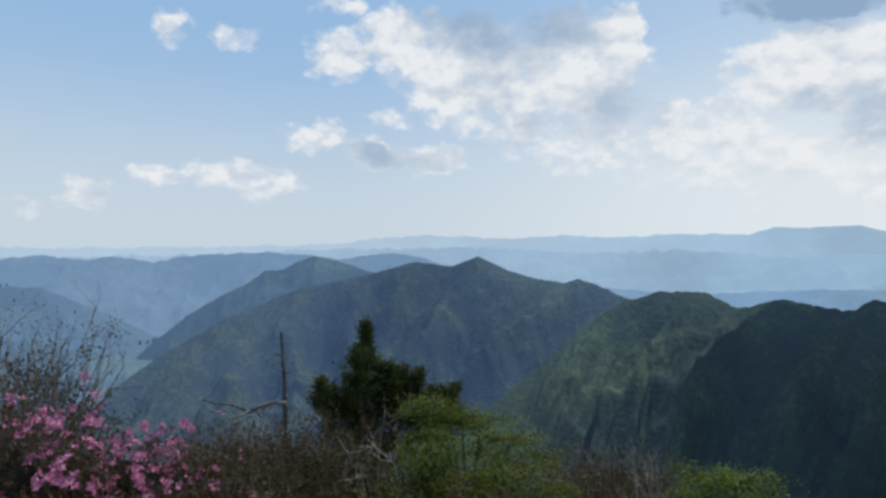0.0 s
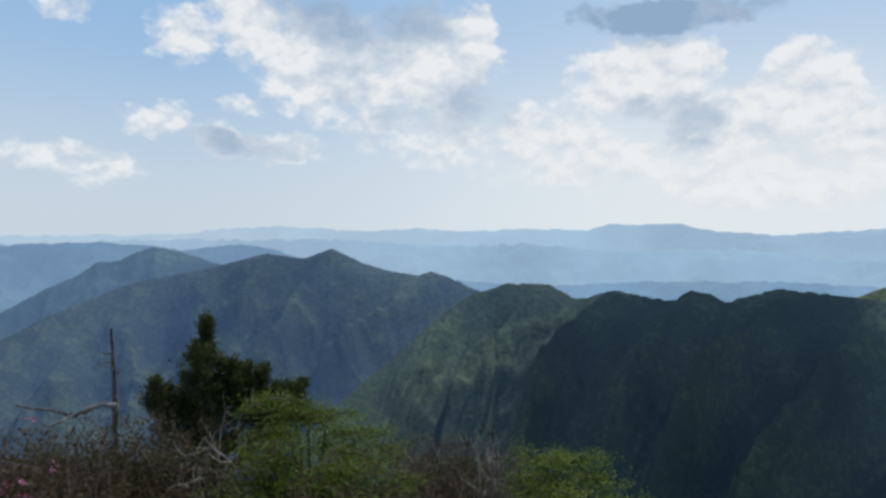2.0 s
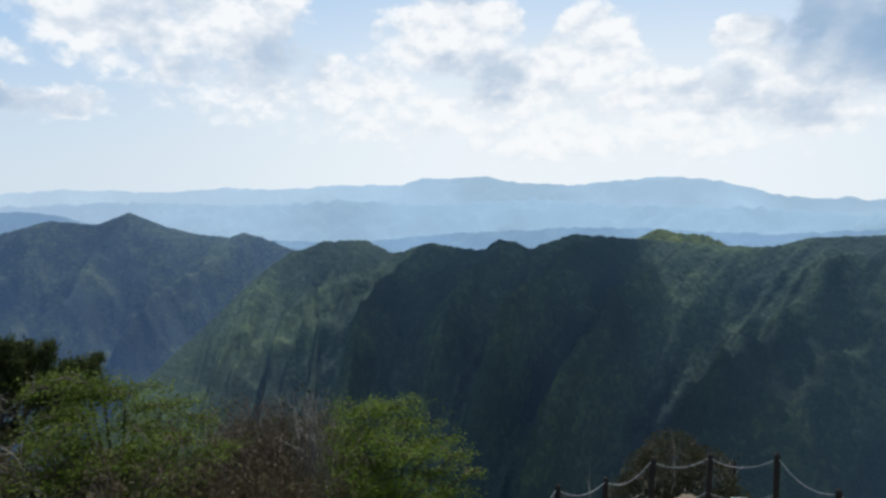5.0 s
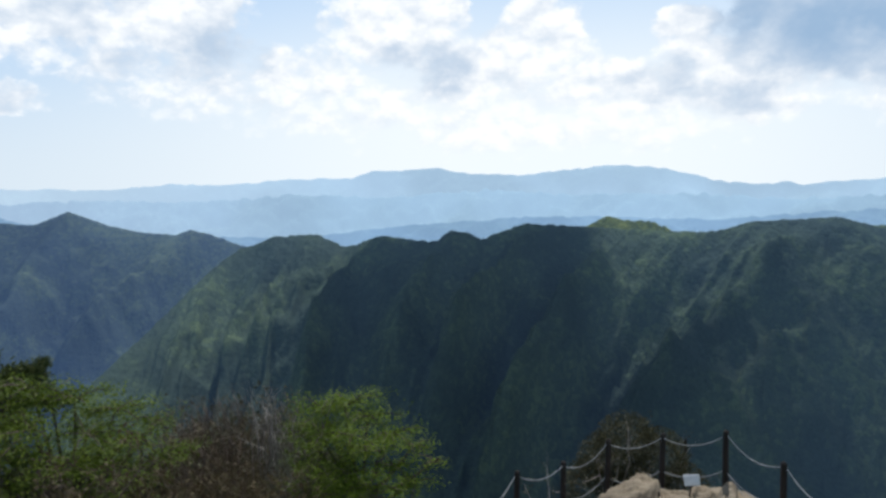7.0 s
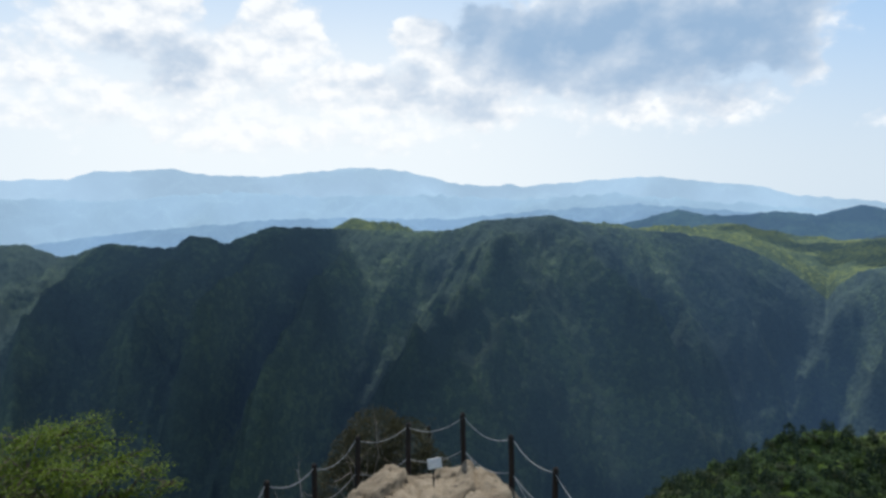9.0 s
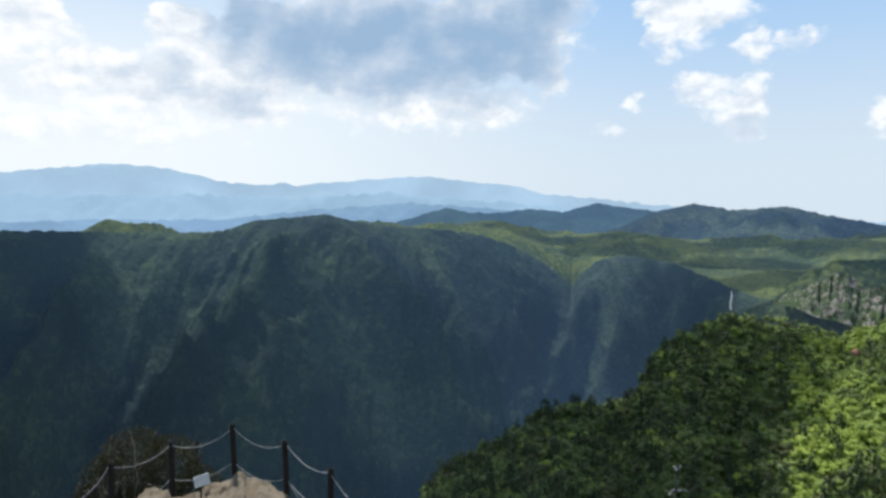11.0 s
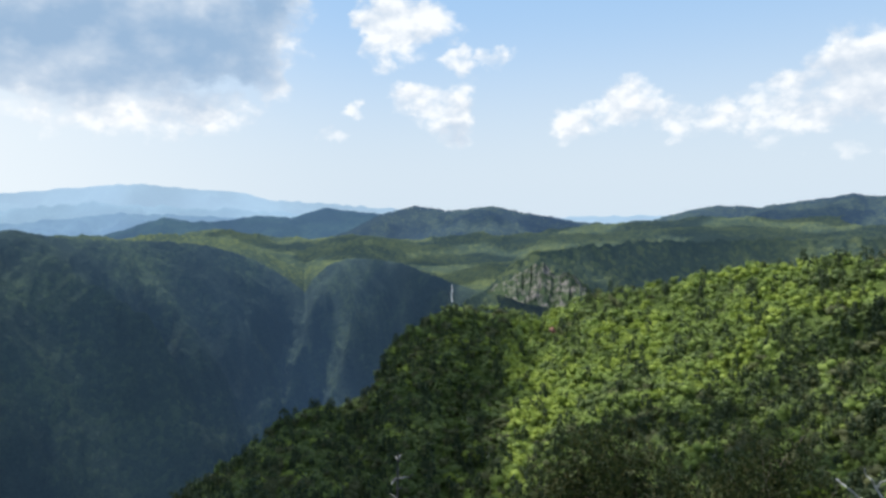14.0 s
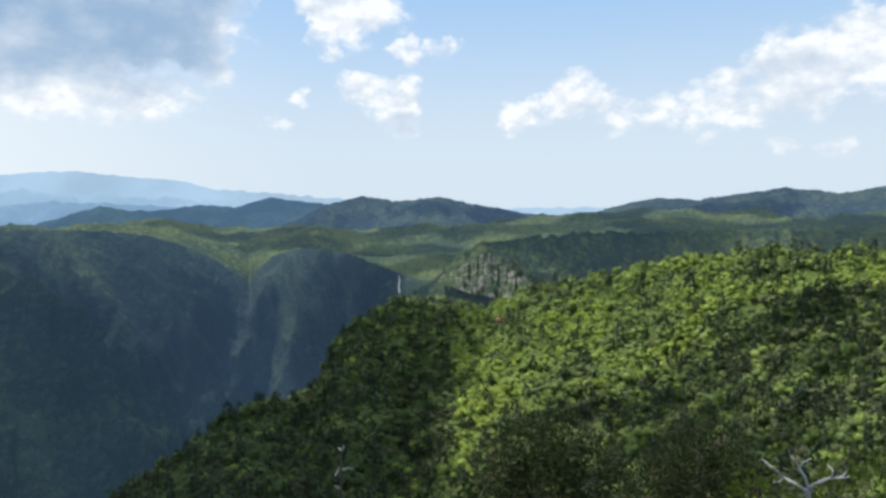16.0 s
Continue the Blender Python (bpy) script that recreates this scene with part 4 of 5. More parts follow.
# bearing, height angle of the top, distance
POSTS = [(34.6, -26.4, 8.6), (38.1, -23.4, 9.5), (42.2, -22.55, 10.2), (45.9, -20.6, 10.54), (50.4, -19.75, 10.86), (55.35, -19.0, 10.38), (59.6, -20.65, 10.04), (63.3, -23.1, 9.3), (67.5, -26.5, 8.6)]
POST_H = 1.25
post_me = post_mesh(POST_H)
tops = []
for a, e, r in POSTS:
    t = at(a, e, r, (0.10, -0.03))
    p = part("post", post_me, fence)
    p.location = t - fence.location - Vector((0, 0, POST_H))
    p.rotation_euler = (0.02 * math.sin(a), 0.02 * math.cos(a * 2), a)
    tops.append(t)
thin = part("post", post_mesh(1.2), fence, "thin dark post set further out")
thin.location, thin.scale = at(52.3, -20.0, 13.2, (0.10, -0.03)) - fence.location - Vector((0, 0, 1.2)), (0.75, 0.75, 1)


def rope(a, b, sag, rad=0.0075):
    s = np.linspace(0, 1, 13)
    pts = np.array(a)[None] * (1 - s)[:, None] + np.array(b)[None] * s[:, None]
    pts[:, 2] -= sag * 4 * s * (1 - s)
    return Build().add(*tube(local(pts), np.full(13, rad), 8)).mesh("rope", ROPE, True)


for i, (a, b) in enumerate(zip(tops[:-1], tops[1:])):
    part("rope", rope(a - Vector((0, 0, 0.07)), b - Vector((0, 0, 0.07)), 0.13 + 0.02 * (i % 3)), fence)
    part("rope", rope(a - Vector((0, 0, 0.62)), b - Vector((0, 0, 0.60)), 0.12 + 0.03 * (i % 2), 0.007), fence)
part("rope", rope(tops[5] - Vector((0, 0, 0.62)), tops[6] - Vector((0, 0, 1.12)), 0.05, 0.006), fence)
part("rope", rope(tops[6] - Vector((0, 0, 0.62)), tops[7] - Vector((0, 0, 1.10)), 0.05, 0.006), fence)

sign_at = at(52.75, -23.0, 9.75, (0.10, -0.03))
sign = thing("notice_plate", sign_at - Vector((0, 0, 0.25)), "small blank white notice plate on the rock", "sign")
bm = bmesh.new()
bmesh.ops.create_cube(bm, size=1, matrix=Matrix.Diagonal((0.21, 0.018, 0.15, 1)))
bmesh.ops.bevel(bm, geom=bm.edges[:], offset=0.004, segments=1, affect="EDGES")
me = bpy.data.meshes.new("plate")
bm.to_mesh(me)
bm.free()
me.materials.append(PLATE)
plate = part("plate", me, sign)
plate.location, plate.rotation_euler = (0, 0, 0.25), (radians(-16), radians(-9), radians(-50))
leg = part("leg", Build().add(*tube([(0, 0.02, -0.12), (0, 0.02, 0.2)], [0.012, 0.012], 6)).mesh("leg", POST), sign, "short dark stake")

# ---- woods on the near spur ----
rng = np.random.default_rng(11)


def shell_leaves(p, out, size, rng, jitter=0.45):
    """Leaf clumps that face outwards from a rounded crown."""
    nrm = out + (0, 0, 0.2) + jitter * rng.normal(size=p.shape)
    nrm /= np.linalg.norm(nrm, axis=1)[:, None]
    d = np.cross(nrm, rng.normal(size=p.shape))
    d /= np.linalg.norm(d, axis=1)[:, None] + 1e-9
    w = np.cross(nrm, d)
    s = (size * rng.uniform(0.6, 1.3, len(p)))[:, None]
    v = np.stack([p - d * s * 0.5, p - w * s * 0.45, p + d * s * 0.5, p + w * s * 0.45], 1).reshape(-1, 3)
    return v, np.arange(4 * len(p)).reshape(-1, 4)


BALL1 = lump(1)


def tris(q):
    return np.concatenate([q[:, [0, 1, 2]], q[:, [0, 2, 3]]])


def broadleaf(rng, lobes, n, size):
    """A crown of several uneven lobes, each a shell of leaf clumps round a dark core."""
    pts, ways = [], []
    b = Build()
    for i in range(lobes):
        t, q = rng.uniform(0, 2 * np.pi), math.sqrt(rng.uniform(0, 1))
        rad = rng.uniform(0.95, 1.7)
        c = np.array([2.1 * q * math.cos(t), 2.1 * q * math.sin(t), 1.7 - 2.3 * q * q + 0.4 * rng.normal()])
        bv, bf = BALL1
        k = 1 + 0.18 * rng.normal(size=len(bv))
        if i < 4:
            b.add(c + bv * k[:, None] * rad * (0.92, 0.92, 0.76), bf)
        d = rng.normal(size=(n // lobes, 3))
        d[:, 2] = np.abs(d[:, 2]) * 1.1 - 0.4
        d /= np.linalg.norm(d, axis=1)[:, None]
        pts.append(c + d * rad * rng.uniform(0.85, 1.2, (len(d), 1)))
        ways.append(d)
    v, f = shell_leaves(np.concatenate(pts), np.concatenate(ways), size, rng, 0.4)
    b.add(v, tris(f))
    return np.concatenate(b.v), np.concatenate(b.f)


def conifer_crown(rng, n, size):
    h = rng.uniform(0, 1, n) ** 0.8
    a = rng.uniform(0, 2 * np.pi, n)
    rad = (1 - h) * 2.1 * rng.uniform(0.5, 1.0, n) + 0.12
    p = np.stack([rad * np.cos(a), rad * np.sin(a), h * 9 - 3.5], 1)
    w = np.stack([np.cos(a), np.sin(a), -0.25 + 0 * a], 1)
    v, f = leaves(p, size, rng, 0.1, 0.6, along=w)
    return v, tris(f)


CROWNS = [broadleaf(rng, int(rng.integers(7, 12)), 150, 0.68) for i in range(6)]
CROWNS_FAR = [broadleaf(rng, int(rng.integers(5, 8)), 48, 0.98) for i in range(6)]
SPIRES = [conifer_crown(rng, 110, 1.2) for i in range(3)]
CANOPY_C = leaf("yellow_green_canopy_leaves", (0.26, 0.335, 0.066), (0.325, 0.41, 0.078), (0.39, 0.475, 0.092), 0.3)
CANOPY_D = leaf("grey_brown_canopy", (0.10, 0.112, 0.052), (0.135, 0.15, 0.066), (0.17, 0.19, 0.08), 0.3)
CANOPY = [CANOPY_A, CANOPY_B, CANOPY_C, CANOPY_D, CONIFER]
TRUNK_ME = Build().add(*tube([(0, 0, -8), (0.15, 0.1, -4), (0.1, 0, 0), (0.2, -0.1, 2)], [0.28, 0.22, 0.15, 0.04], 6)).mesh("trunk", BARK, True)
places = []
for i in range(10500):
    a, f = rng.uniform(71, 140), rng.uniform(0, 0.93) ** 0.8
    rr, zz = spur_height(np.array([a]), np.array([f]))
    rr, zz = float(rr[0]), float(zz[0])
    if rng.uniform() > (rr / 600) ** 1.0 * 1.25:
        continue
    places.append((a, rr, zz))
stands = {}
near_trees = []
for a, rr, zz in places:
    x, y = rr * math.sin(radians(a)), rr * math.cos(radians(a))
    patch = float(fbm(np.array([x / 45]), np.array([y / 45]), 3, 40)[0]) + 0.16 * rng.normal()
    kind = 2 if patch > 0.14 else 0 if patch > -0.14 else 1 if patch > -0.50 else 3
    # this flank gets duller and darker kinds, partly standing in for its shade
    if a < 101:
        kind = int(rng.choice([1, 3, kind], p=[0.55, 0.22, 0.23]))
    if rng.uniform() < (0.30 if patch < -0.3 else 0.09) or (a < 99 and rng.uniform() < 0.15):
        kind = 4
    gloom = float(np.interp(a, [100, 104, 110, 116, 120, 122, 127, 133], [-27, -20.5, -18.5, -17, -14.5, -11, -9, -8]))
    if a > 101 and math.degrees(math.atan2(zz + 8 - EYE, rr)) < gloom:
        kind = int(rng.choice([4, 1, 3, 0], p=[0.36, 0.30, 0.14, 0.20]))
    scale = rng.uniform(0.62, 1.1) if rng.uniform() < 0.8 else rng.uniform(1.1, 1.7)
    zz += 6 * float(fbm(np.array([x / 60]), np.array([y / 60]), 4, 7)[0]) + 5.6
    turn = rng.uniform(0, 2 * math.pi)
    if rr < 235 and len(near_trees) < 260:
        near_trees.append((x, y, zz, kind, scale, turn))
    else:
        stands.setdefault(kind, []).append((x, y, zz, scale, turn, rr))
for kind, trees in stands.items():
    b = Build()
    for i, (x, y, zz, scale, turn, rr) in enumerate(trees):
        v, f = SPIRES[i % 3] if kind == 4 else CROWNS_FAR[i % 6] if rr > 330 else CROWNS[i % 6]
        c, s_ = math.cos(turn) * scale, math.sin(turn) * scale
        wide = 1.0 if kind == 4 else 1.24
        b.add(v @ np.array([[c * wide, s_ * wide, 0], [-s_ * wide, c * wide, 0], [0, 0, scale * 1.2]]) + (x, y, zz), f)
    ob = new("treetops", b.mesh("treetops", CANOPY[kind], True))
    tagged(ob, "%s treetops covering the near spur" % ("fresh green", "dull green", "bright yellow-green", "grey-brown budding", "dark conifer")[kind], "trees", kind="stuff")
crown_meshes = {}
for x, y, zz, kind, scale, turn in near_trees:
    key = (kind, int(turn * 6 / 7) % (3 if kind == 4 else 6))
    if key not in crown_meshes:
        v, f = (SPIRES if kind == 4 else CROWNS)[key[1]]
        crown_meshes[key] = mesh_from("crown", v, f, CANOPY[kind], True)
    t = thing("conifer_tree" if kind == 4 else "broadleaf_tree", (x, y, zz), "%s on the near spur" % ("fresh green broadleaf tree", "dull green broadleaf tree", "bright yellow-green broadleaf tree", "grey-brown budding tree", "dark green conifer")[kind], "tree", "trees on the near spur")
    t.rotation_euler, t.scale = (0, 0, turn), (scale * (1.0 if kind == 4 else 1.24),) * 2 + (scale * 1.2,)
    part("crown", crown_meshes[key], t)
    part("trunk", TRUNK_ME, t)

# a scrap of bare reddish rock among the trees
rr, zz = on_spur(104.9, -12.3)
v = BALL1[0] * (1 + 0.25 * np.random.default_rng(4).normal(size=(len(BALL1[0]), 1))) * (2.8, 2.8, 2.4)
RED_ROCK = mottled("reddish_rock", (0.24, 0.12, 0.09), (0.36, 0.2, 0.15), 0.3, 0.95, 0.5, 0.3)
outcrop = new("rock_outcrop", mesh_from("rock_outcrop", v, BALL1[1], RED_ROCK))
outcrop.location = (rr * math.sin(radians(104.9)), rr * math.cos(radians(104.9)), zz + 2.4)
tagged(outcrop, "small bare reddish rock outcrop among the trees", "rock")

# houses of a far village on the valley side
hrng = np.random.default_rng(8)
for i in range(9):
    a, e = -23.6 + 0.16 * i - 0.9 * (i % 3 == 0) + 0.2 * hrng.normal(), -8.9 + 0.06 * i + 0.12 * hrng.normal()
    rr, zz = on_slope(LOW_CREST, VALLEY_FAR, (700, 420), 1.0, a, e)
    house = thing("house", (rr * math.sin(radians(a)), rr * math.cos(radians(a)), zz + 4), "pale far house in the hazy valley", "house", "houses of the far village")
    house.rotation_euler = (0, 0, hrng.uniform(0, 3))
    l, w, h = hrng.uniform(5, 10), hrng.uniform(4, 6), hrng.uniform(3, 4)
    box = [(x, y, z) for z in (-12, h) for x, y in ((-l, -w), (l, -w), (l, w), (-l, w))]
    part("wall", mesh_from("wall", box, [(0, 1, 5, 4), (1, 2, 6, 5), (2, 3, 7, 6), (3, 0, 4, 7), (4, 5, 6, 7)], ROOFS), house)
    g = [(-l - 1, -w - 1, h), (l + 1, -w - 1, h), (l + 1, w + 1, h), (-l - 1, w + 1, h), (-l - 1, 0, h + 4), (l + 1, 0, h + 4)]
    part("roof", mesh_from("roof", g, [(0, 1, 5, 4), (2, 3, 4, 5)], ROOFS), house, "pale grey pitched roof")


# ---- plants on the summit ----
def crown_points(rng, lobes, n):
    """Points through ellipsoid lobes (centre, half sizes), denser outside, with their outward ways."""
    pts, ways = [], []
    share = np.array([b[0] * b[1] * b[2] for _, b in lobes]) ** 0.67
    share = share / share.sum()
    for (c, b), k in zip(lobes, share):
        m = int(n * k) + 1
        d = rng.normal(size=(m, 3))
        d /= np.linalg.norm(d, axis=1)[:, None]
        q = d * rng.uniform(0.25, 1.0, (m, 1)) ** 0.45
        pts.append(np.array(c) + q * np.array(b))
        ways.append(d)
    return np.concatenate(pts), np.concatenate(ways)


def from_base(ob, v):
    return np.array(v) - np.array(ob.location)


def ground_point(a, r):
    x, y = r * math.sin(radians(a)), r * math.cos(radians(a))
    return Vector((x, y, ground_at(x, y)))


def shrub(name, label, a, r, tops, seed, leaf_mat, n, size, stems=9, twig_mat=TWIG, flat=0.0, depth=3, thick=0.012, category="shrub", group="", fill=0.9, leaf_label="", aspect=0.55, stand=(0.0, 0.0), heart=None, core=0.86):
    """A bush: stems that branch towards the listed lobes (bearing, top height angle, distance, half width, half height), and its leaves."""
    rng = np.random.default_rng(seed)
    ob = thing(name, ground_point(a, r) - Vector((0, 0, 0.05)), label, category, group)
    lobes = []
    for la, le, lr, w, h in tops:
        c = at(la, le, lr, stand) - Vector((0, 0, h))
        lobes.append((from_base(ob, c), (w, w, h)))
    out, tips = [], []
    for i in range(stems):
        c, b = lobes[i % len(lobes)]
        goal = c + rng.normal(size=3) * np.array(b) * 0.5
        start = rng.normal(size=3) * (0.10, 0.10, 0)
        way = goal - start
        twigs(rng, start, way, np.linalg.norm(way) * 0.62, thick * rng.uniform(0.7, 1.2), depth, out, tips, 0.22, (2, 3), 0.55, 0.03, 0.5)
    part("branchwork", limbs_mesh("branchwork", out, twig_mat), ob)
    if n:
        p, w = crown_points(rng, lobes, int(n * fill))
        # rather at the twigs' ends
        if tips:
            t = np.array([q for q, _ in tips])
            pick = rng.integers(0, len(t), n - len(p))
            p = np.concatenate([p, t[pick] + rng.normal(size=(len(pick), 3)) * size])
            w = np.concatenate([w, rng.normal(size=(len(pick), 3))])
        b = Build().add(*leaves(p, size, rng, flat, aspect, along=w))
        part("foliage", b.mesh("foliage", leaf_mat), ob, leaf_label)
    # solid dark core painted for the shade inside, which also closes see-through gaps
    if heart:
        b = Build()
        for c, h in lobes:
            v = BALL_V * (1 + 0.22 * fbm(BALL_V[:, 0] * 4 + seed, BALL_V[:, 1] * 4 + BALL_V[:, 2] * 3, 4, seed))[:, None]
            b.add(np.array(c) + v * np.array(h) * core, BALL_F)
        part("shade_core", b.mesh("shade_core", heart), ob, "solid dark core painted for the shade inside the bush")
    return ob, lobes, rng


# pink azaleas
def blossom_mesh(rng):
    """A head of several open five-petalled blooms."""
    b = Build()
    for q in range(int(rng.integers(3, 6))):
        at_ = rng.normal(size=3) * (0.9, 0.9, 0.5)
        turn = np.array(Euler(rng.uniform(-0.9, 0.9, 3)).to_matrix())
        for k in range(5):
            t = k * 2 * math.pi / 5 + rng.uniform(-0.2, 0.2)
            c, s = math.cos(t), math.sin(t)
            side, o, up = np.array([-s, c, 0]), np.array([c, s, 0]), np.array([0, 0, 1.0])
            v = np.array([o * 0.1, o * 0.55 + side * 0.34 + up * 0.42, o * 1.0 + up * 0.38, o * 0.55 - side * 0.34 + up * 0.42])
            b.add(at_ + v @ turn.T, [[0, 1, 2, 3]])
    return b.mesh("blossom", PINK)


UNDER_LEAF = leaf("undergrowth_leaves", (0.022, 0.024, 0.013), (0.034, 0.036, 0.018), (0.05, 0.046, 0.022), 0.25)
# dark tone of the bushes' painted inner shade
CORE_SHADE = mottled("dark_core_shade", (0.016, 0.018, 0.010), (0.034, 0.034, 0.017), 9, 0.95, 0.9, 0.05, c=(0.05, 0.04, 0.022))
AZALEA_LEAF = leaf("bronze_green_leaves", (0.055, 0.032, 0.020), (0.092, 0.054, 0.030), (0.085, 0.078, 0.034), 0.3)
frng = np.random.default_rng(5)
BLOSSOMS = [blossom_mesh(frng) for i in range(6)]
AZALEAS = [(-33, 2.6, [(-34.5, -12.5, 2.6, 0.34, 0.3), (-31.5, -14.2, 2.7, 0.32, 0.3), (-35, -18, 2.3, 0.3, 0.3), (-31, -20, 2.3, 0.3, 0.3)], 66), (-27, 2.9, [(-28.5, -14.6, 3.0, 0.32, 0.28), (-25, -15.6, 2.9, 0.30, 0.28), (-29, -19, 2.5, 0.32, 0.28), (-26, -21, 2.5, 0.3, 0.28)], 60), (-21, 3.1, [(-22, -16.3, 3.1, 0.30, 0.26), (-18.5, -18.2, 3.1, 0.26, 0.24), (-23, -20, 2.7, 0.3, 0.26), (-20, -21.5, 2.7, 0.28, 0.26)], 30)]
for i, (a, r, tops, count) in enumerate(AZALEAS):
    ob, lobes, rng = shrub("azalea_shrub", "flowering azalea with pink blooms among brown twigs", a, r, tops, 60 + i, AZALEA_LEAF, 11000, 0.018, 18, TWIG, depth=4, thick=0.011, group="azaleas in bloom", fill=0.5, heart=CORE_SHADE, core=0.58)
    for k in range(count):
        c, b = lobes[k % len(lobes)]
        d = rng.normal(size=3) + np.array([0, -0.5, 0.5])
        d /= np.linalg.norm(d)
        for j in range(int(rng.integers(2, 5))):
            f = part("blossom", BLOSSOMS[int(rng.integers(0, 6))], ob)
            f.location = c + d * np.array(b) * rng.uniform(0.7, 1.15) + rng.normal(size=3) * 0.08
            f.rotation_euler = (rng.uniform(-1.0, 1.0), rng.uniform(-1.0, 1.0), rng.uniform(0, 6.28))
            f.scale = (rng.uniform(0.013, 0.020),) * 3

# brown and bare bushes
BROWN_BUSHES = [
    (-22, 2.6, [(-20, -21.0, 2.9, 0.34, 0.3), (-14, -21.5, 3.0, 0.34, 0.3), (-9, -21.5, 3.2, 0.34, 0.3)], 69, 3600),
    (-3, 3.2, [(-4, -22.5, 3.2, 0.34, 0.3), (3, -23, 3.3, 0.34, 0.3)], 68, 2600),
    (12, 3.6, [(9, -22.0, 3.8, 0.34, 0.3), (14.5, -21.5, 3.9, 0.34, 0.3), (19, -23, 3.8, 0.3, 0.3)], 67, 3000),
    (-17, 4.0, [(-18.5, -17.2, 4.1, 0.40, 0.32), (-15, -16.6, 4.2, 0.36, 0.34)], 71, 2600),
    (-11, 4.4, [(-13, -16.2, 4.4, 0.34, 0.34), (-10, -15.0, 4.5, 0.30, 0.36)], 72, 2600),
    (12, 4.9, [(10, -18.0, 4.9, 0.35, 0.4), (13.5, -18.0, 5.0, 0.36, 0.42)], 73, 1500),
    (17, 4.9, [(16.5, -18.0, 5.0, 0.36, 0.42), (19, -17.9, 5.1, 0.32, 0.42)], 74, 1300),
    (-32, 4.2, [(-33.5, -9.0, 4.2, 0.3, 0.34), (-31, -10.4, 4.3, 0.30, 0.34), (-28.6, -12.6, 4.4, 0.26, 0.3)], 75, 2600),
]
for a, r, tops, seed, n in BROWN_BUSHES:
    shrub("brown_shrub", "bare twiggy shrub with a few brown leaves", a, r, tops, seed, BROWN_LEAF, int(n * 4.4), 0.021, 20, TWIG, depth=4, thick=0.009, group="brown summit shrubs", fill=0.45)
shrub("olive_shrub", "low olive-green shrub among brown twigs", 14.5, 5.3, [(14.5, -18.2, 5.4, 0.5, 0.4)], 76, OLIVE_LEAF, 1500, 0.035, 10, TWIG, group="brown summit shrubs")
PALE_TWIG = mottled("pale_grey_twig", (0.20, 0.18, 0.165), (0.30, 0.28, 0.26), 10, 0.9, 0.3, 0.01)
shrub("bare_shrub", "leafless shrub of pale grey forking twigs", -4, 4.5, [(-5.5, -13.6, 4.6, 0.26, 0.4), (-2.5, -14.5, 4.6, 0.24, 0.4), (-7, -17, 4.5, 0.25, 0.35)], 77, BROWN_LEAF, 350, 0.025, 12, PALE_TWIG, depth=4, thick=0.013)
shrub("bare_shrub", "leafless shrub of pale grey forking twigs", 18, 4.6, [(18.5, -18.4, 4.6, 0.2, 0.4), (20, -18.2, 4.7, 0.15, 0.4)], 78, BROWN_LEAF, 120, 0.025, 9, PALE_TWIG, depth=3, thick=0.012)
shrub("dark_undergrowth", "dark evergreen undergrowth below the fir", -6, 4.9, [(-9, -16.5, 5.0, 0.4, 0.4), (-4, -16.8, 5.0, 0.4, 0.4), (0, -17.5, 5.0, 0.4, 0.4), (6, -19, 5.0, 0.4, 0.35)], 79, OLIVE_LEAF, 3200, 0.04, 10, TWIG)


for a, r, tops, seed in [(-28, 3.5, [(-33, -17.5, 3.4, 0.4, 0.4), (-27, -18.6, 3.5, 0.4, 0.4), (-22, -19.4, 3.6, 0.4, 0.4), (-17, -19.8, 3.7, 0.4, 0.4)], 106), (-10, 5.2, [(-13.5, -18.6, 5.2, 0.45, 0.5), (-9.5, -17.6, 5.2, 0.45, 0.5), (-5, -18.0, 5.2, 0.45, 0.5), (-0.5, -18.6, 5.2, 0.45, 0.5)], 107), (-16, 4.8, [(-20.5, -17.6, 4.7, 0.42, 0.5), (-17, -17.2, 4.8, 0.42, 0.5), (-13.5, -17.4, 4.8, 0.42, 0.5), (-10, -16.6, 4.9, 0.4, 0.5)], 112), (8, 5.4, [(4, -19.4, 5.3, 0.45, 0.5), (8.5, -19.6, 5.4, 0.45, 0.5), (13, -19.4, 5.5, 0.45, 0.5), (17.5, -19.4, 5.5, 0.45, 0.5), (21.5, -20.4, 5.4, 0.4, 0.5)], 108)]:
    shrub("low_undergrowth", "dense low brownish-green undergrowth on the summit edge", a, r, tops, seed, UNDER_LEAF, 6500, 0.04, 12, TWIG, group="undergrowth on the summit", heart=CORE_SHADE, core=0.76)
for a, tops, seed in [(11, [(9.5, -17.8, 4.9, 0.2, 0.5), (12, -17.6, 5.0, 0.2, 0.5)], 109), (15, [(14.2, -17.8, 5.0, 0.2, 0.5), (16.4, -17.7, 5.1, 0.2, 0.5)], 110), (18.5, [(18.2, -17.8, 4.9, 0.16, 0.5), (19.8, -17.8, 5.0, 0.14, 0.5)], 111)]:
    shrub("bare_shrub", "leafless shrub of pale grey forking twigs", a, 5.0, tops, seed, BROWN_LEAF, 400, 0.016, 22, PALE_TWIG, depth=3, thick=0.008)


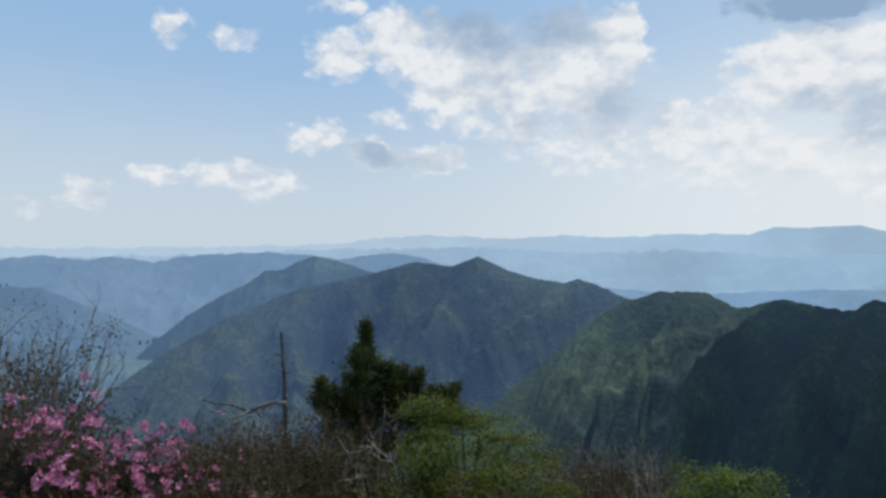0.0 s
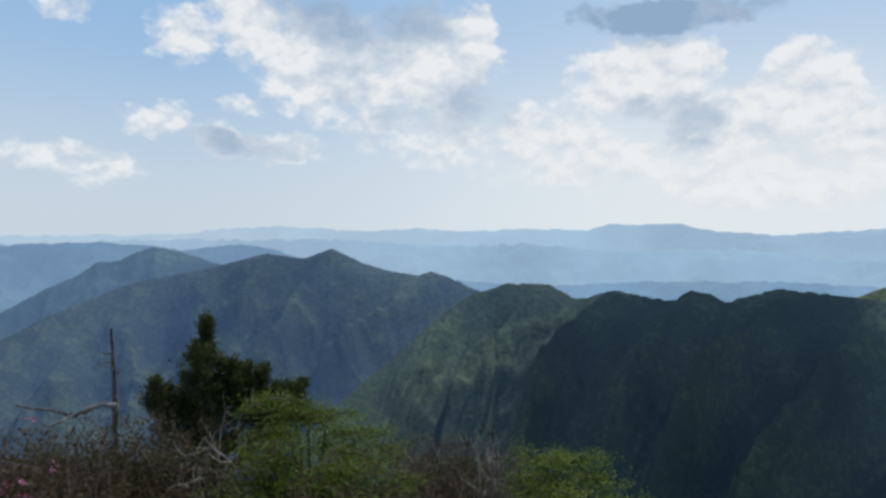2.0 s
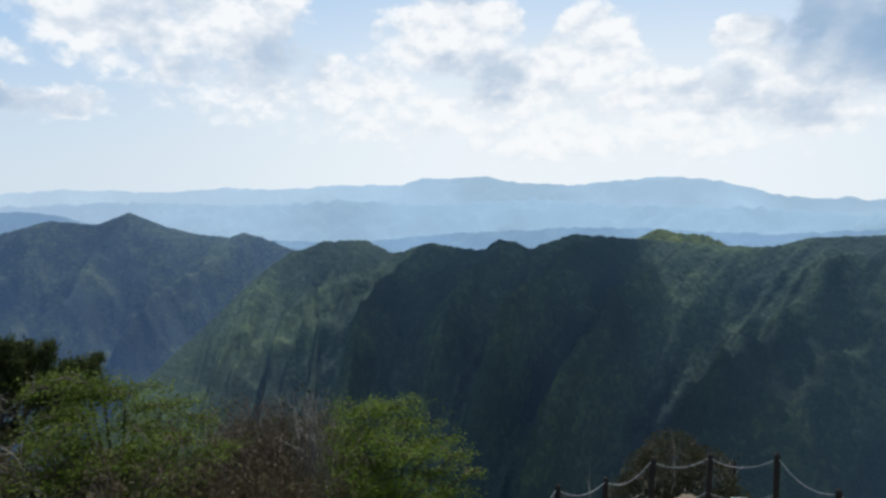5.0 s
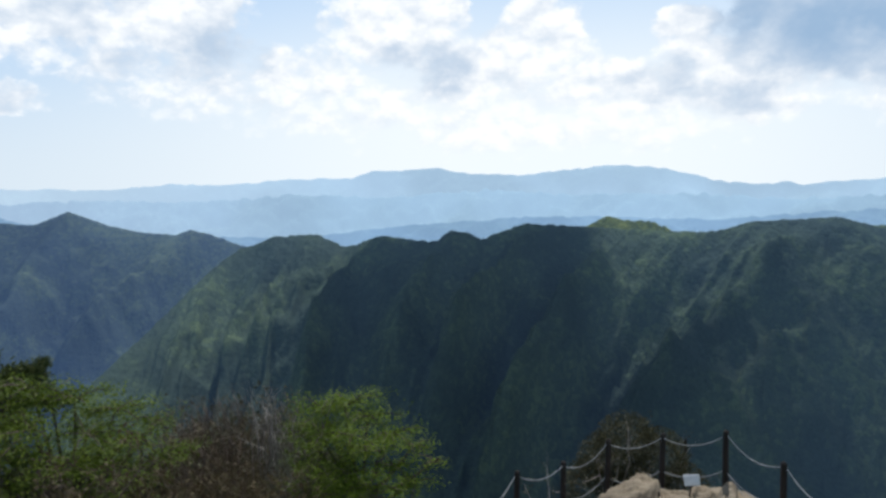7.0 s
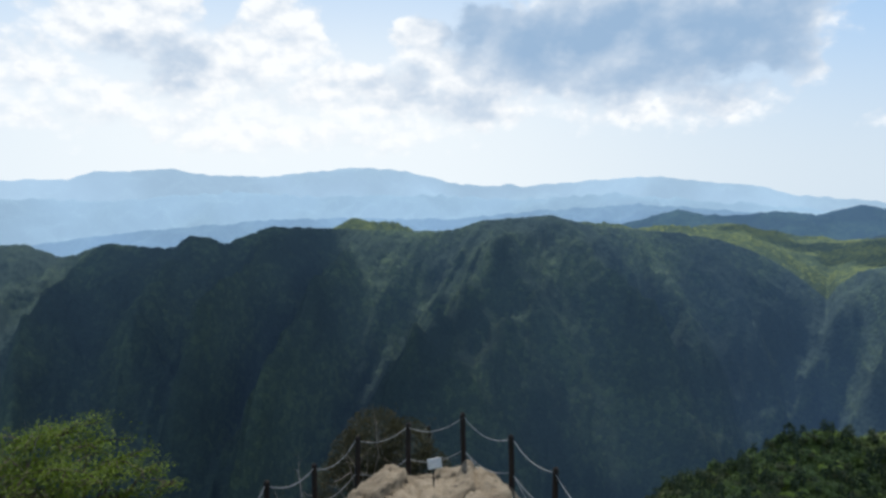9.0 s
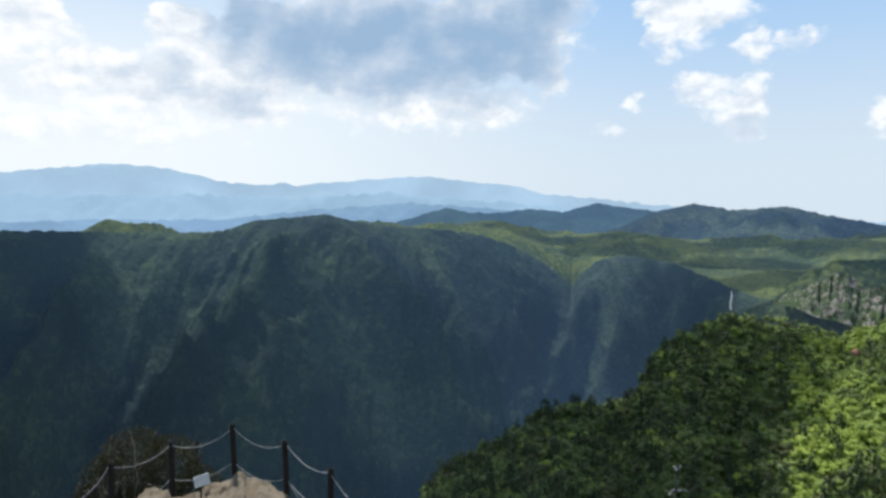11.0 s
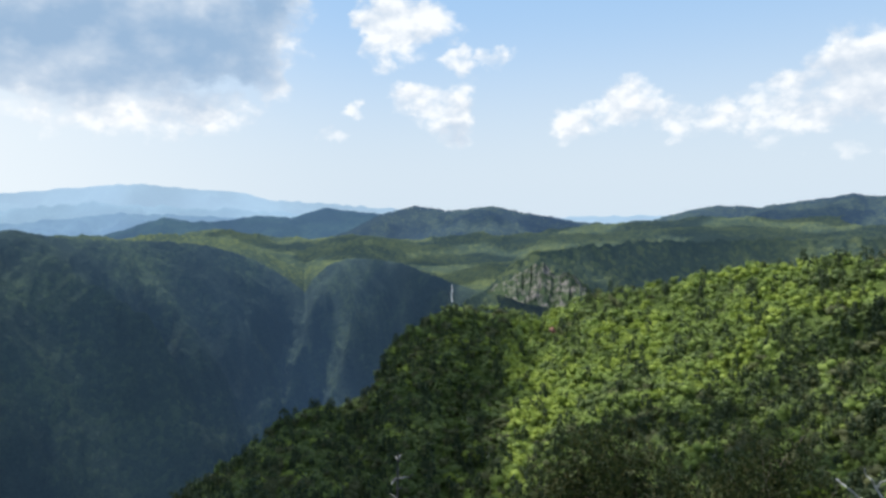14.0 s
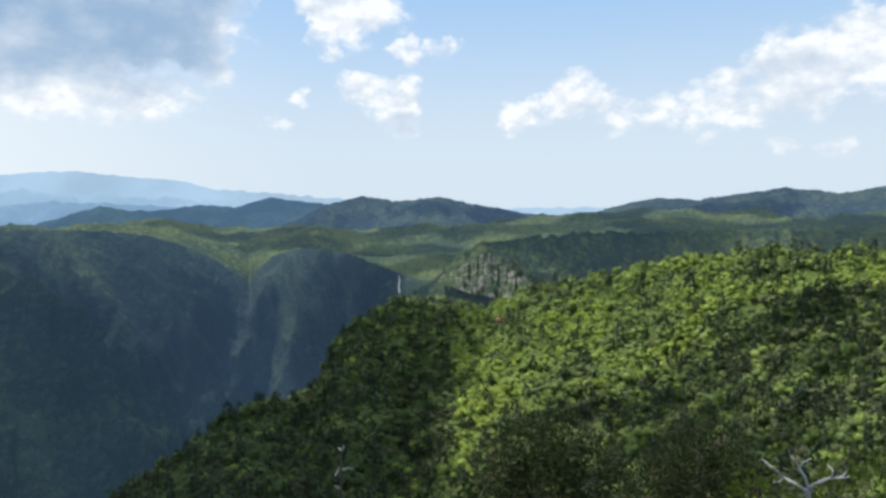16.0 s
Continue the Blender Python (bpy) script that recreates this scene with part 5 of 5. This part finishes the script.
def thicket(label, a0, a1, r, top, seed, stems, mat, leafy):
    """A hedge of thin upright stems that fork near their tops, between two bearings, up to that height angle."""
    rng = np.random.default_rng(seed)
    ob = thing("twiggy_shrub", ground_point((a0 + a1) / 2, r) - Vector((0, 0, 0.05)), label, "shrub", "twiggy summit shrubs")
    out, tips = [], []
    for i in range(stems):
        rr = r + 0.25 * rng.normal()
        foot = from_base(ob, ground_point(rng.uniform(a0, a1), rr))
        tip = from_base(ob, at(rng.uniform(a0, a1), top + 0.45 * rng.normal(), rr))
        way = tip - foot
        twigs(rng, foot, way, np.linalg.norm(way) * 0.74, rng.uniform(0.004, 0.008), 2, out, tips, 0.16, (2, 3), 0.36, 0.08, 0.32)
    part("branchwork", limbs_mesh("branchwork", out, mat), ob)
    t = np.array([q for q, _ in tips])
    p = t[rng.integers(0, len(t), leafy)] + rng.normal(size=(leafy, 3)) * 0.02
    part("foliage", Build().add(*leaves(p, 0.014, rng, 0.0, 0.5)).mesh("foliage", BROWN_LEAF), ob, "sparse small brown buds")


thicket("thicket of reddish-brown upright twigs", 9.4, 13.2, 4.8, -18.0, 131, 46, TWIG, 1500)
thicket("thicket of brown upright twigs on the brow", 12.6, 16.8, 4.9, -17.9, 132, 46, TWIG, 1500)
thicket("thicket of pale grey upright twigs", 16.2, 20.6, 4.8, -17.9, 133, 44, PALE_TWIG, 900)
thicket("thicket of brown twigs beside the dead tree", -21.5, -12.5, 4.2, -16.6, 134, 60, TWIG, 5000)
thicket("thicket of fine brown twigs behind the azaleas", -35, -28, 3.9, -9.6, 135, 46, TWIG, 1600)

# young green trees with leaves in level sprays
def spray_tree(label, a, r, sprays, seed, n, stand=(0.0, 0.0), leaf_mat=MAPLE):
    """sprays: bearing, height angle, distance, half width, half thickness of each level spray."""
    rng = np.random.default_rng(seed)
    ob = thing("young_broadleaf", ground_point(a, r) - Vector((0, 0, 0.05)), label, "tree", "young green trees")
    base = np.zeros(3)
    centres = [from_base(ob, at(sa, se, sr, stand)) for sa, se, sr, w, h in sprays]
    mid = np.mean(centres, axis=0)
    fork = mid * np.array([0.85, 0.85, 0.55])
    out = [(np.array([base, fork * 0.35 + (0.03, 0, 0), fork * 0.7 + (0.02, 0.03, 0), fork]), np.array([0.035, 0.03, 0.026, 0.022]))]
    p, w = [], []
    share = np.array([s_[3] ** 2 for s_ in sprays])
    share = share / share.sum()
    for c, (sa, se, sr, wd, th), k in zip(centres, sprays, share):
        bend = (fork + c) / 2 + np.array([0, 0, -0.06])
        out.append((np.array([fork, bend, c]), np.array([0.016, 0.011, 0.006])))
        for j in range(9):
            t = rng.uniform(0, 2 * np.pi)
            end = c + np.array([math.cos(t) * wd, math.sin(t) * wd, rng.normal() * th * 0.5]) * rng.uniform(0.55, 1.3)
            out.append((np.array([c, (c + end) / 2 + (0, 0, 0.02), end]), np.array([0.006, 0.004, 0.002])))
            m = max(4, int(n * k / 9))
            s = rng.uniform(0.1, 1.08, m)[:, None]
            p.append(c * (1 - s) + end * s + rng.normal(size=(m, 3)) * (0.06 * wd / 0.3, 0.06 * wd / 0.3, th * 0.38))
            w.append(np.tile(end - c, (m, 1)) / wd)
    part("trunk", limbs_mesh("trunk", out, BARK), ob)
    b = Build().add(*leaves(np.concatenate(p), 0.0165, rng, 0.6, 0.7, along=np.concatenate(w)))
    part("foliage", b.mesh("foliage", leaf_mat), ob, "small bright yellow-green leaves")
    return ob


spray_tree("young tree with thin bright green leaf sprays", 2, 4.4, [(-1.6, -14.4, 4.5, 0.14, 0.05), (0.8, -14.2, 4.5, 0.24, 0.06), (3.6, -15.4, 4.4, 0.28, 0.05), (6.3, -16.6, 4.5, 0.24, 0.05), (-1.4, -16.6, 4.3, 0.16, 0.05), (0.8, -17.2, 4.1, 0.28, 0.06), (4.2, -18.0, 4.2, 0.28, 0.05), (7.8, -19.0, 4.3, 0.26, 0.05), (2.2, -19.8, 4.0, 0.28, 0.05), (6.0, -20.6, 4.1, 0.28, 0.05), (-1.2, -20.6, 4.0, 0.25, 0.05), (9.0, -17.8, 4.5, 0.14, 0.04), (2.0, -15.2, 4.5, 0.22, 0.06), (-1, -18.6, 4.1, 0.24, 0.06), (9.6, -20.4, 4.2, 0.2, 0.05), (4, -22.4, 4.0, 0.3, 0.06)], 81, 25000)
spray_tree("dense young tree with bright yellow-green leaves", 24, 4.4, [(21.5, -18.3, 4.4, 0.20, 0.07), (23.3, -18.2, 4.5, 0.22, 0.07), (25.3, -19.2, 4.5, 0.20, 0.07), (27.3, -20.6, 4.4, 0.20, 0.05), (29.2, -21.7, 4.4, 0.12, 0.04), (21.3, -20.4, 4.2, 0.22, 0.07), (23.8, -20.6, 4.2, 0.26, 0.08), (26.3, -22.0, 4.2, 0.20, 0.06), (20.8, -22.6, 4.1, 0.20, 0.06), (23.6, -23.4, 4.1, 0.22, 0.06), (27.5, -23.2, 4.3, 0.16, 0.05), (19.8, -19.6, 4.5, 0.14, 0.06), (25.2, -24.6, 4.1, 0.26, 0.07), (29.5, -24.5, 4.3, 0.18, 0.06), (21, -25, 4.0, 0.26, 0.07), (31, -23, 4.3, 0.10, 0.04)], 82, 21000, (0.08, 0.02), BRIGHT_LEAF)


# dark fir with several tops
def fir_tree(seed):
    rng = np.random.default_rng(seed)
    ob = thing("fir_tree", ground_point(-5, 5.6) - Vector((0, 0, 0.1)), "dark green fir with a narrow spire and lower side tops", "tree")
    lean = from_base(ob, at(-6.4, -7.1, 5.6))
    out = [(np.array([(0, 0, 0), lean * (0.9, 0.9, 0.4), lean * (0.95, 0.95, 0.75), lean]), np.array([0.06, 0.045, 0.025, 0.006]))]
    # each top: bearing, height angle, half width at the foot, height
    cones = [(-6.4, -7.5, 0.045, 0.22), (-6.5, -8.6, 0.085, 0.32), (-6.8, -9.9, 0.14, 0.40), (-7.1, -11.2, 0.20, 0.5), (-10.0, -12.3, 0.07, 0.22), (-9.4, -12.9, 0.12, 0.3), (-8.4, -13.2, 0.16, 0.4), (-5.2, -10.6, 0.08, 0.4), (-4.2, -10.8, 0.07, 0.36), (-3.1, -11.3, 0.08, 0.36), (-1.8, -11.35, 0.06, 0.28), (-2.4, -12.2, 0.12, 0.36), (1.3, -12.6, 0.06, 0.2), (0.6, -13.0, 0.10, 0.26), (-0.6, -12.9, 0.10, 0.3), (-7.4, -14.2, 0.24, 0.5), (-5.2, -12.6, 0.24, 0.6), (-3.4, -13.2, 0.22, 0.5), (-1.4, -13.6, 0.18, 0.4)]
    p, w = [], []
    for i, (a, e, half, h) in enumerate(cones):
        top = from_base(ob, at(a, e, 5.6 + 0.12 * rng.normal()))
        if i > 2:
            foot = lean * (0.9, 0.9, 0.35) + rng.normal(size=3) * 0.03
            out.append((np.array([foot, (foot + top) / 2 + (0, 0, -0.12), top - (0, 0, h * 0.6), top]), np.array([0.02, 0.016, 0.01, 0.004])))
        for k in range(int(46 * h / 0.5)):
            q = rng.uniform(0, 1)
            t = rng.uniform(0, 2 * np.pi)
            length = half * (0.30 + 0.70 * q ** 0.7) * (rng.uniform(0.6, 1.1) if rng.uniform() < 0.8 else rng.uniform(1.1, 1.6))
            root = top - np.array([0, 0, h * q])
            way = np.array([math.cos(t), math.sin(t), 0.55 - 0.35 * q])
            tip = root + way * length
            out.append((np.array([root, (root + tip) / 2, tip]), np.array([0.004, 0.003, 0.0015])))
            m = 64
            s = rng.uniform(0.15, 1.05, m)[:, None]
            p.append(root * (1 - s) + tip * s + rng.normal(size=(m, 3)) * 0.02)
            w.append(np.tile(way, (m, 1)) + (0, 0, 0.6))
    part("trunk", limbs_mesh("trunk", out, BARK), ob)
    part("needle_cover", Build().add(*leaves(np.concatenate(p), 0.036, rng, 0, 0.3, along=np.concatenate(w))).mesh("needle_cover", FIR), ob, "dense dark green needles")


fir_tree(91)


# dead wood
def dead_limb(name, label, lines, mat, base, category="dead tree", stand=(0.0, 0.0)):
    """lines: each a list of (bearing, height angle) knots with a distance and the radii at its two ends."""
    ob = thing(name, base, label, category)
    rng = np.random.default_rng(7)
    for k, (knots_, r, r0, r1, *wood) in enumerate(lines):
        pts = np.array([from_base(ob, at(a, e, r + 0.05 * rng.normal() * (i > 0), stand)) for i, (a, e) in enumerate(knots_)])
        s = np.linspace(0, 1, len(pts))
        t = np.linspace(0, 1, 4 * len(pts))
        fine = np.stack([np.interp(t, s, pts[:, j]) for j in range(3)], 1) + rng.normal(size=(len(t), 3)) * r0 * 0.14
        rad = np.interp(t, [0, 1], [r0, r1]) * (1 + 0.12 * rng.normal(size=len(t)))
        part("trunk" if k == 0 else "branch", Build().add(*tube(fine, np.abs(rad), 7)).mesh("limb", wood[0] if wood else mat, True), ob, "silvery bare branch" if wood else "")
    return ob


SNAG_WOOD = mottled("dark_snag_wood", (0.05, 0.045, 0.045), (0.12, 0.115, 0.11), 7, 0.9, 0.6, 0.02, c=(0.26, 0.26, 0.26), stretch=(1, 1, 0.3))
dead_limb("dead_snag", "thin standing dead tree with silvery broken branches", [
    ([(-12.6, -24), (-12.8, -17.3), (-12.9, -13.8), (-13.2, -11), (-13.4, -8.1)], 7.8, 0.046, 0.012),
    ([(-12.9, -13.9), (-13.8, -13.75), (-14.8, -14.0), (-15.9, -14.5)], 7.75, 0.030, 0.022, DEADWOOD), ([(-15.9, -14.5), (-16.5, -14.15), (-17.4, -13.85), (-18.6, -13.7), (-19.6, -13.3)], 7.75, 0.018, 0.008),
    ([(-15.8, -14.4), (-16.6, -14.8), (-17.5, -15.1)], 7.7, 0.018, 0.007, DEADWOOD), ([(-12.9, -17.7), (-14.2, -17.6), (-15.8, -17.55), (-17.3, -17.3)], 7.7, 0.024, 0.010, DEADWOOD),
    ([(-19.2, -15), (-18.3, -16.3), (-17.6, -17.5)], 7.7, 0.008, 0.012), ([(-13.3, -10.1), (-14.1, -9.9)], 7.8, 0.01, 0.004), ([(-13.3, -10.6), (-14.6, -11.0)], 7.8, 0.006, 0.003), ([(-13.1, -11.6), (-12.5, -11.3)], 7.8, 0.007, 0.003)], SNAG_WOOD, ground_point(-12.6, 7.8))
dead_limb("dead_treetop", "broken pale dead treetop below the viewpoint", [
    ([(90.5, -31), (90.7, -26), (90.85, -23.9), (91.0, -22.1)], 3.35, 0.009, 0.003), ([(90.85, -24.1), (91.4, -24.0), (91.9, -24.05)], 3.35, 0.006, 0.003, DEADWOOD),
    ([(90.8, -24.0), (90.5, -24.2), (90.3, -24.5)], 3.33, 0.007, 0.003, DEADWOOD), ([(90.95, -22.6), (91.2, -22.25)], 3.35, 0.005, 0.003, DEADWOOD), ([(90.95, -22.7), (90.7, -22.35)], 3.34, 0.005, 0.003, DEADWOOD), ([(90.8, -24.9), (91.3, -24.7)], 3.36, 0.005, 0.003), ([(90.75, -25.6), (90.2, -25.2)], 3.34, 0.005, 0.003), ([(91.9, -24.05), (92.2, -23.8)], 3.35, 0.004, 0.002)], SNAG_WOOD, ground_point(90.5, 3.35), stand=LATE)
WHITE_WOOD = mottled("bleached_wood", (0.42, 0.42, 0.41), (0.58, 0.58, 0.57), 8, 0.8, 0.5, 0.02, c=(0.20, 0.19, 0.18), stretch=(1, 1, 0.4))
dead_limb("dead_branch", "bleached white dead branch forking like antlers", [
    ([(131.0, -30), (130.2, -26), (129.75, -24.2), (129.7, -23.3)], 5.0, 0.020, 0.016), ([(129.7, -23.5), (128.9, -23.1), (128.0, -22.75), (127.2, -22.2), (126.4, -21.75)], 4.95, 0.012, 0.005),
    ([(129.7, -23.3), (129.45, -22.5), (129.0, -21.9), (128.7, -21.35)], 5.0, 0.010, 0.005), ([(129.0, -21.9), (129.3, -21.4), (129.8, -21.1)], 5.05, 0.007, 0.004), ([(128.7, -21.4), (128.3, -21.1), (128.2, -20.7)], 5.0, 0.006, 0.003),
    ([(129.7, -23.2), (130.3, -22.7), (130.9, -22.3), (131.6, -22.1), (132.4, -21.9)], 5.0, 0.014, 0.005), ([(131.2, -22.2), (131.3, -21.7), (130.9, -21.3)], 5.0, 0.007, 0.003), ([(131.8, -22.05), (132.2, -21.5), (132.0, -21.1)], 5.0, 0.006, 0.003), ([(128.0, -22.75), (127.7, -23.1), (127.2, -23.2)], 4.95, 0.005, 0.003)], WHITE_WOOD, ground_point(130.2, 5.0), "dead branch", LATE)

DULL_LEAF = leaf("dull_brownish_needles", (0.030, 0.032, 0.016), (0.050, 0.050, 0.024), (0.078, 0.068, 0.034), 0.2)
# shrubs round the drop
shrub("dark_conifer_shrub", "dark conifer shrub growing below the rock ledge", 48.5, 12.6, [(48.0, -18.3, 12.6, 0.62, 0.7), (46.2, -20.0, 12.5, 0.5, 0.6), (50.6, -19.3, 12.7, 0.55, 0.6), (45.0, -22.0, 12.3, 0.5, 0.6), (52.6, -21.8, 12.5, 0.45, 0.5)], 101, DULL_LEAF, 24000, 0.045, 22, PALE_TWIG, depth=3, thick=0.03)
shrub("dark_shrub", "dark leafy shrub at the edge of the drop", 108, 5.4, [(107.6, -19.4, 5.4, 0.16, 0.5), (109.2, -19.0, 5.6, 0.16, 0.6), (110.9, -19.6, 5.5, 0.16, 0.5), (105.8, -21.4, 5.3, 0.16, 0.4), (113.0, -21.2, 5.5, 0.2, 0.45), (104.2, -23.2, 5.2, 0.16, 0.3), (115, -23.2, 5.6, 0.2, 0.3), (109, -22.5, 5.3, 0.35, 0.5)], 102, OLIVE_LEAF, 9000, 0.04, 16, TWIG, depth=4, stand=LATE)
shrub("green_shrub", "low green shrub around the dead branch", 132, 5.6, [(133.5, -20.2, 5.8, 0.4, 0.4), (130.5, -22.5, 5.7, 0.35, 0.3), (126.5, -22.6, 5.6, 0.3, 0.3), (136, -19, 5.8, 0.4, 0.5)], 103, MAPLE, 2600, 0.04, 12, TWIG, stand=LATE)
shrub("bare_tree", "bare budding tree with thin brown twigs", -37, 3.9, [(-34.5, -4.0, 3.9, 0.3, 0.3), (-33, -7, 3.9, 0.36, 0.3), (-31, -9.5, 4.0, 0.34, 0.28)], 104, BROWN_LEAF, 700, 0.014, 20, TWIG, depth=4, thick=0.014, category="tree")
shrub("dark_shrub", "dark dense evergreen shrub on the steep edge", 121.5, 6.4, [(119.6, -20.6, 6.2, 0.2, 0.5), (121.2, -19.2, 6.4, 0.2, 0.6), (122.8, -18.6, 6.5, 0.2, 0.7), (124.4, -19.4, 6.4, 0.22, 0.6), (122, -21.5, 6.2, 0.4, 0.5), (117.8, -22.4, 6.1, 0.25, 0.4), (125.6, -22.0, 6.2, 0.25, 0.4)], 105, OLIVE_LEAF, 9000, 0.04, 18, TWIG, depth=4, stand=LATE)
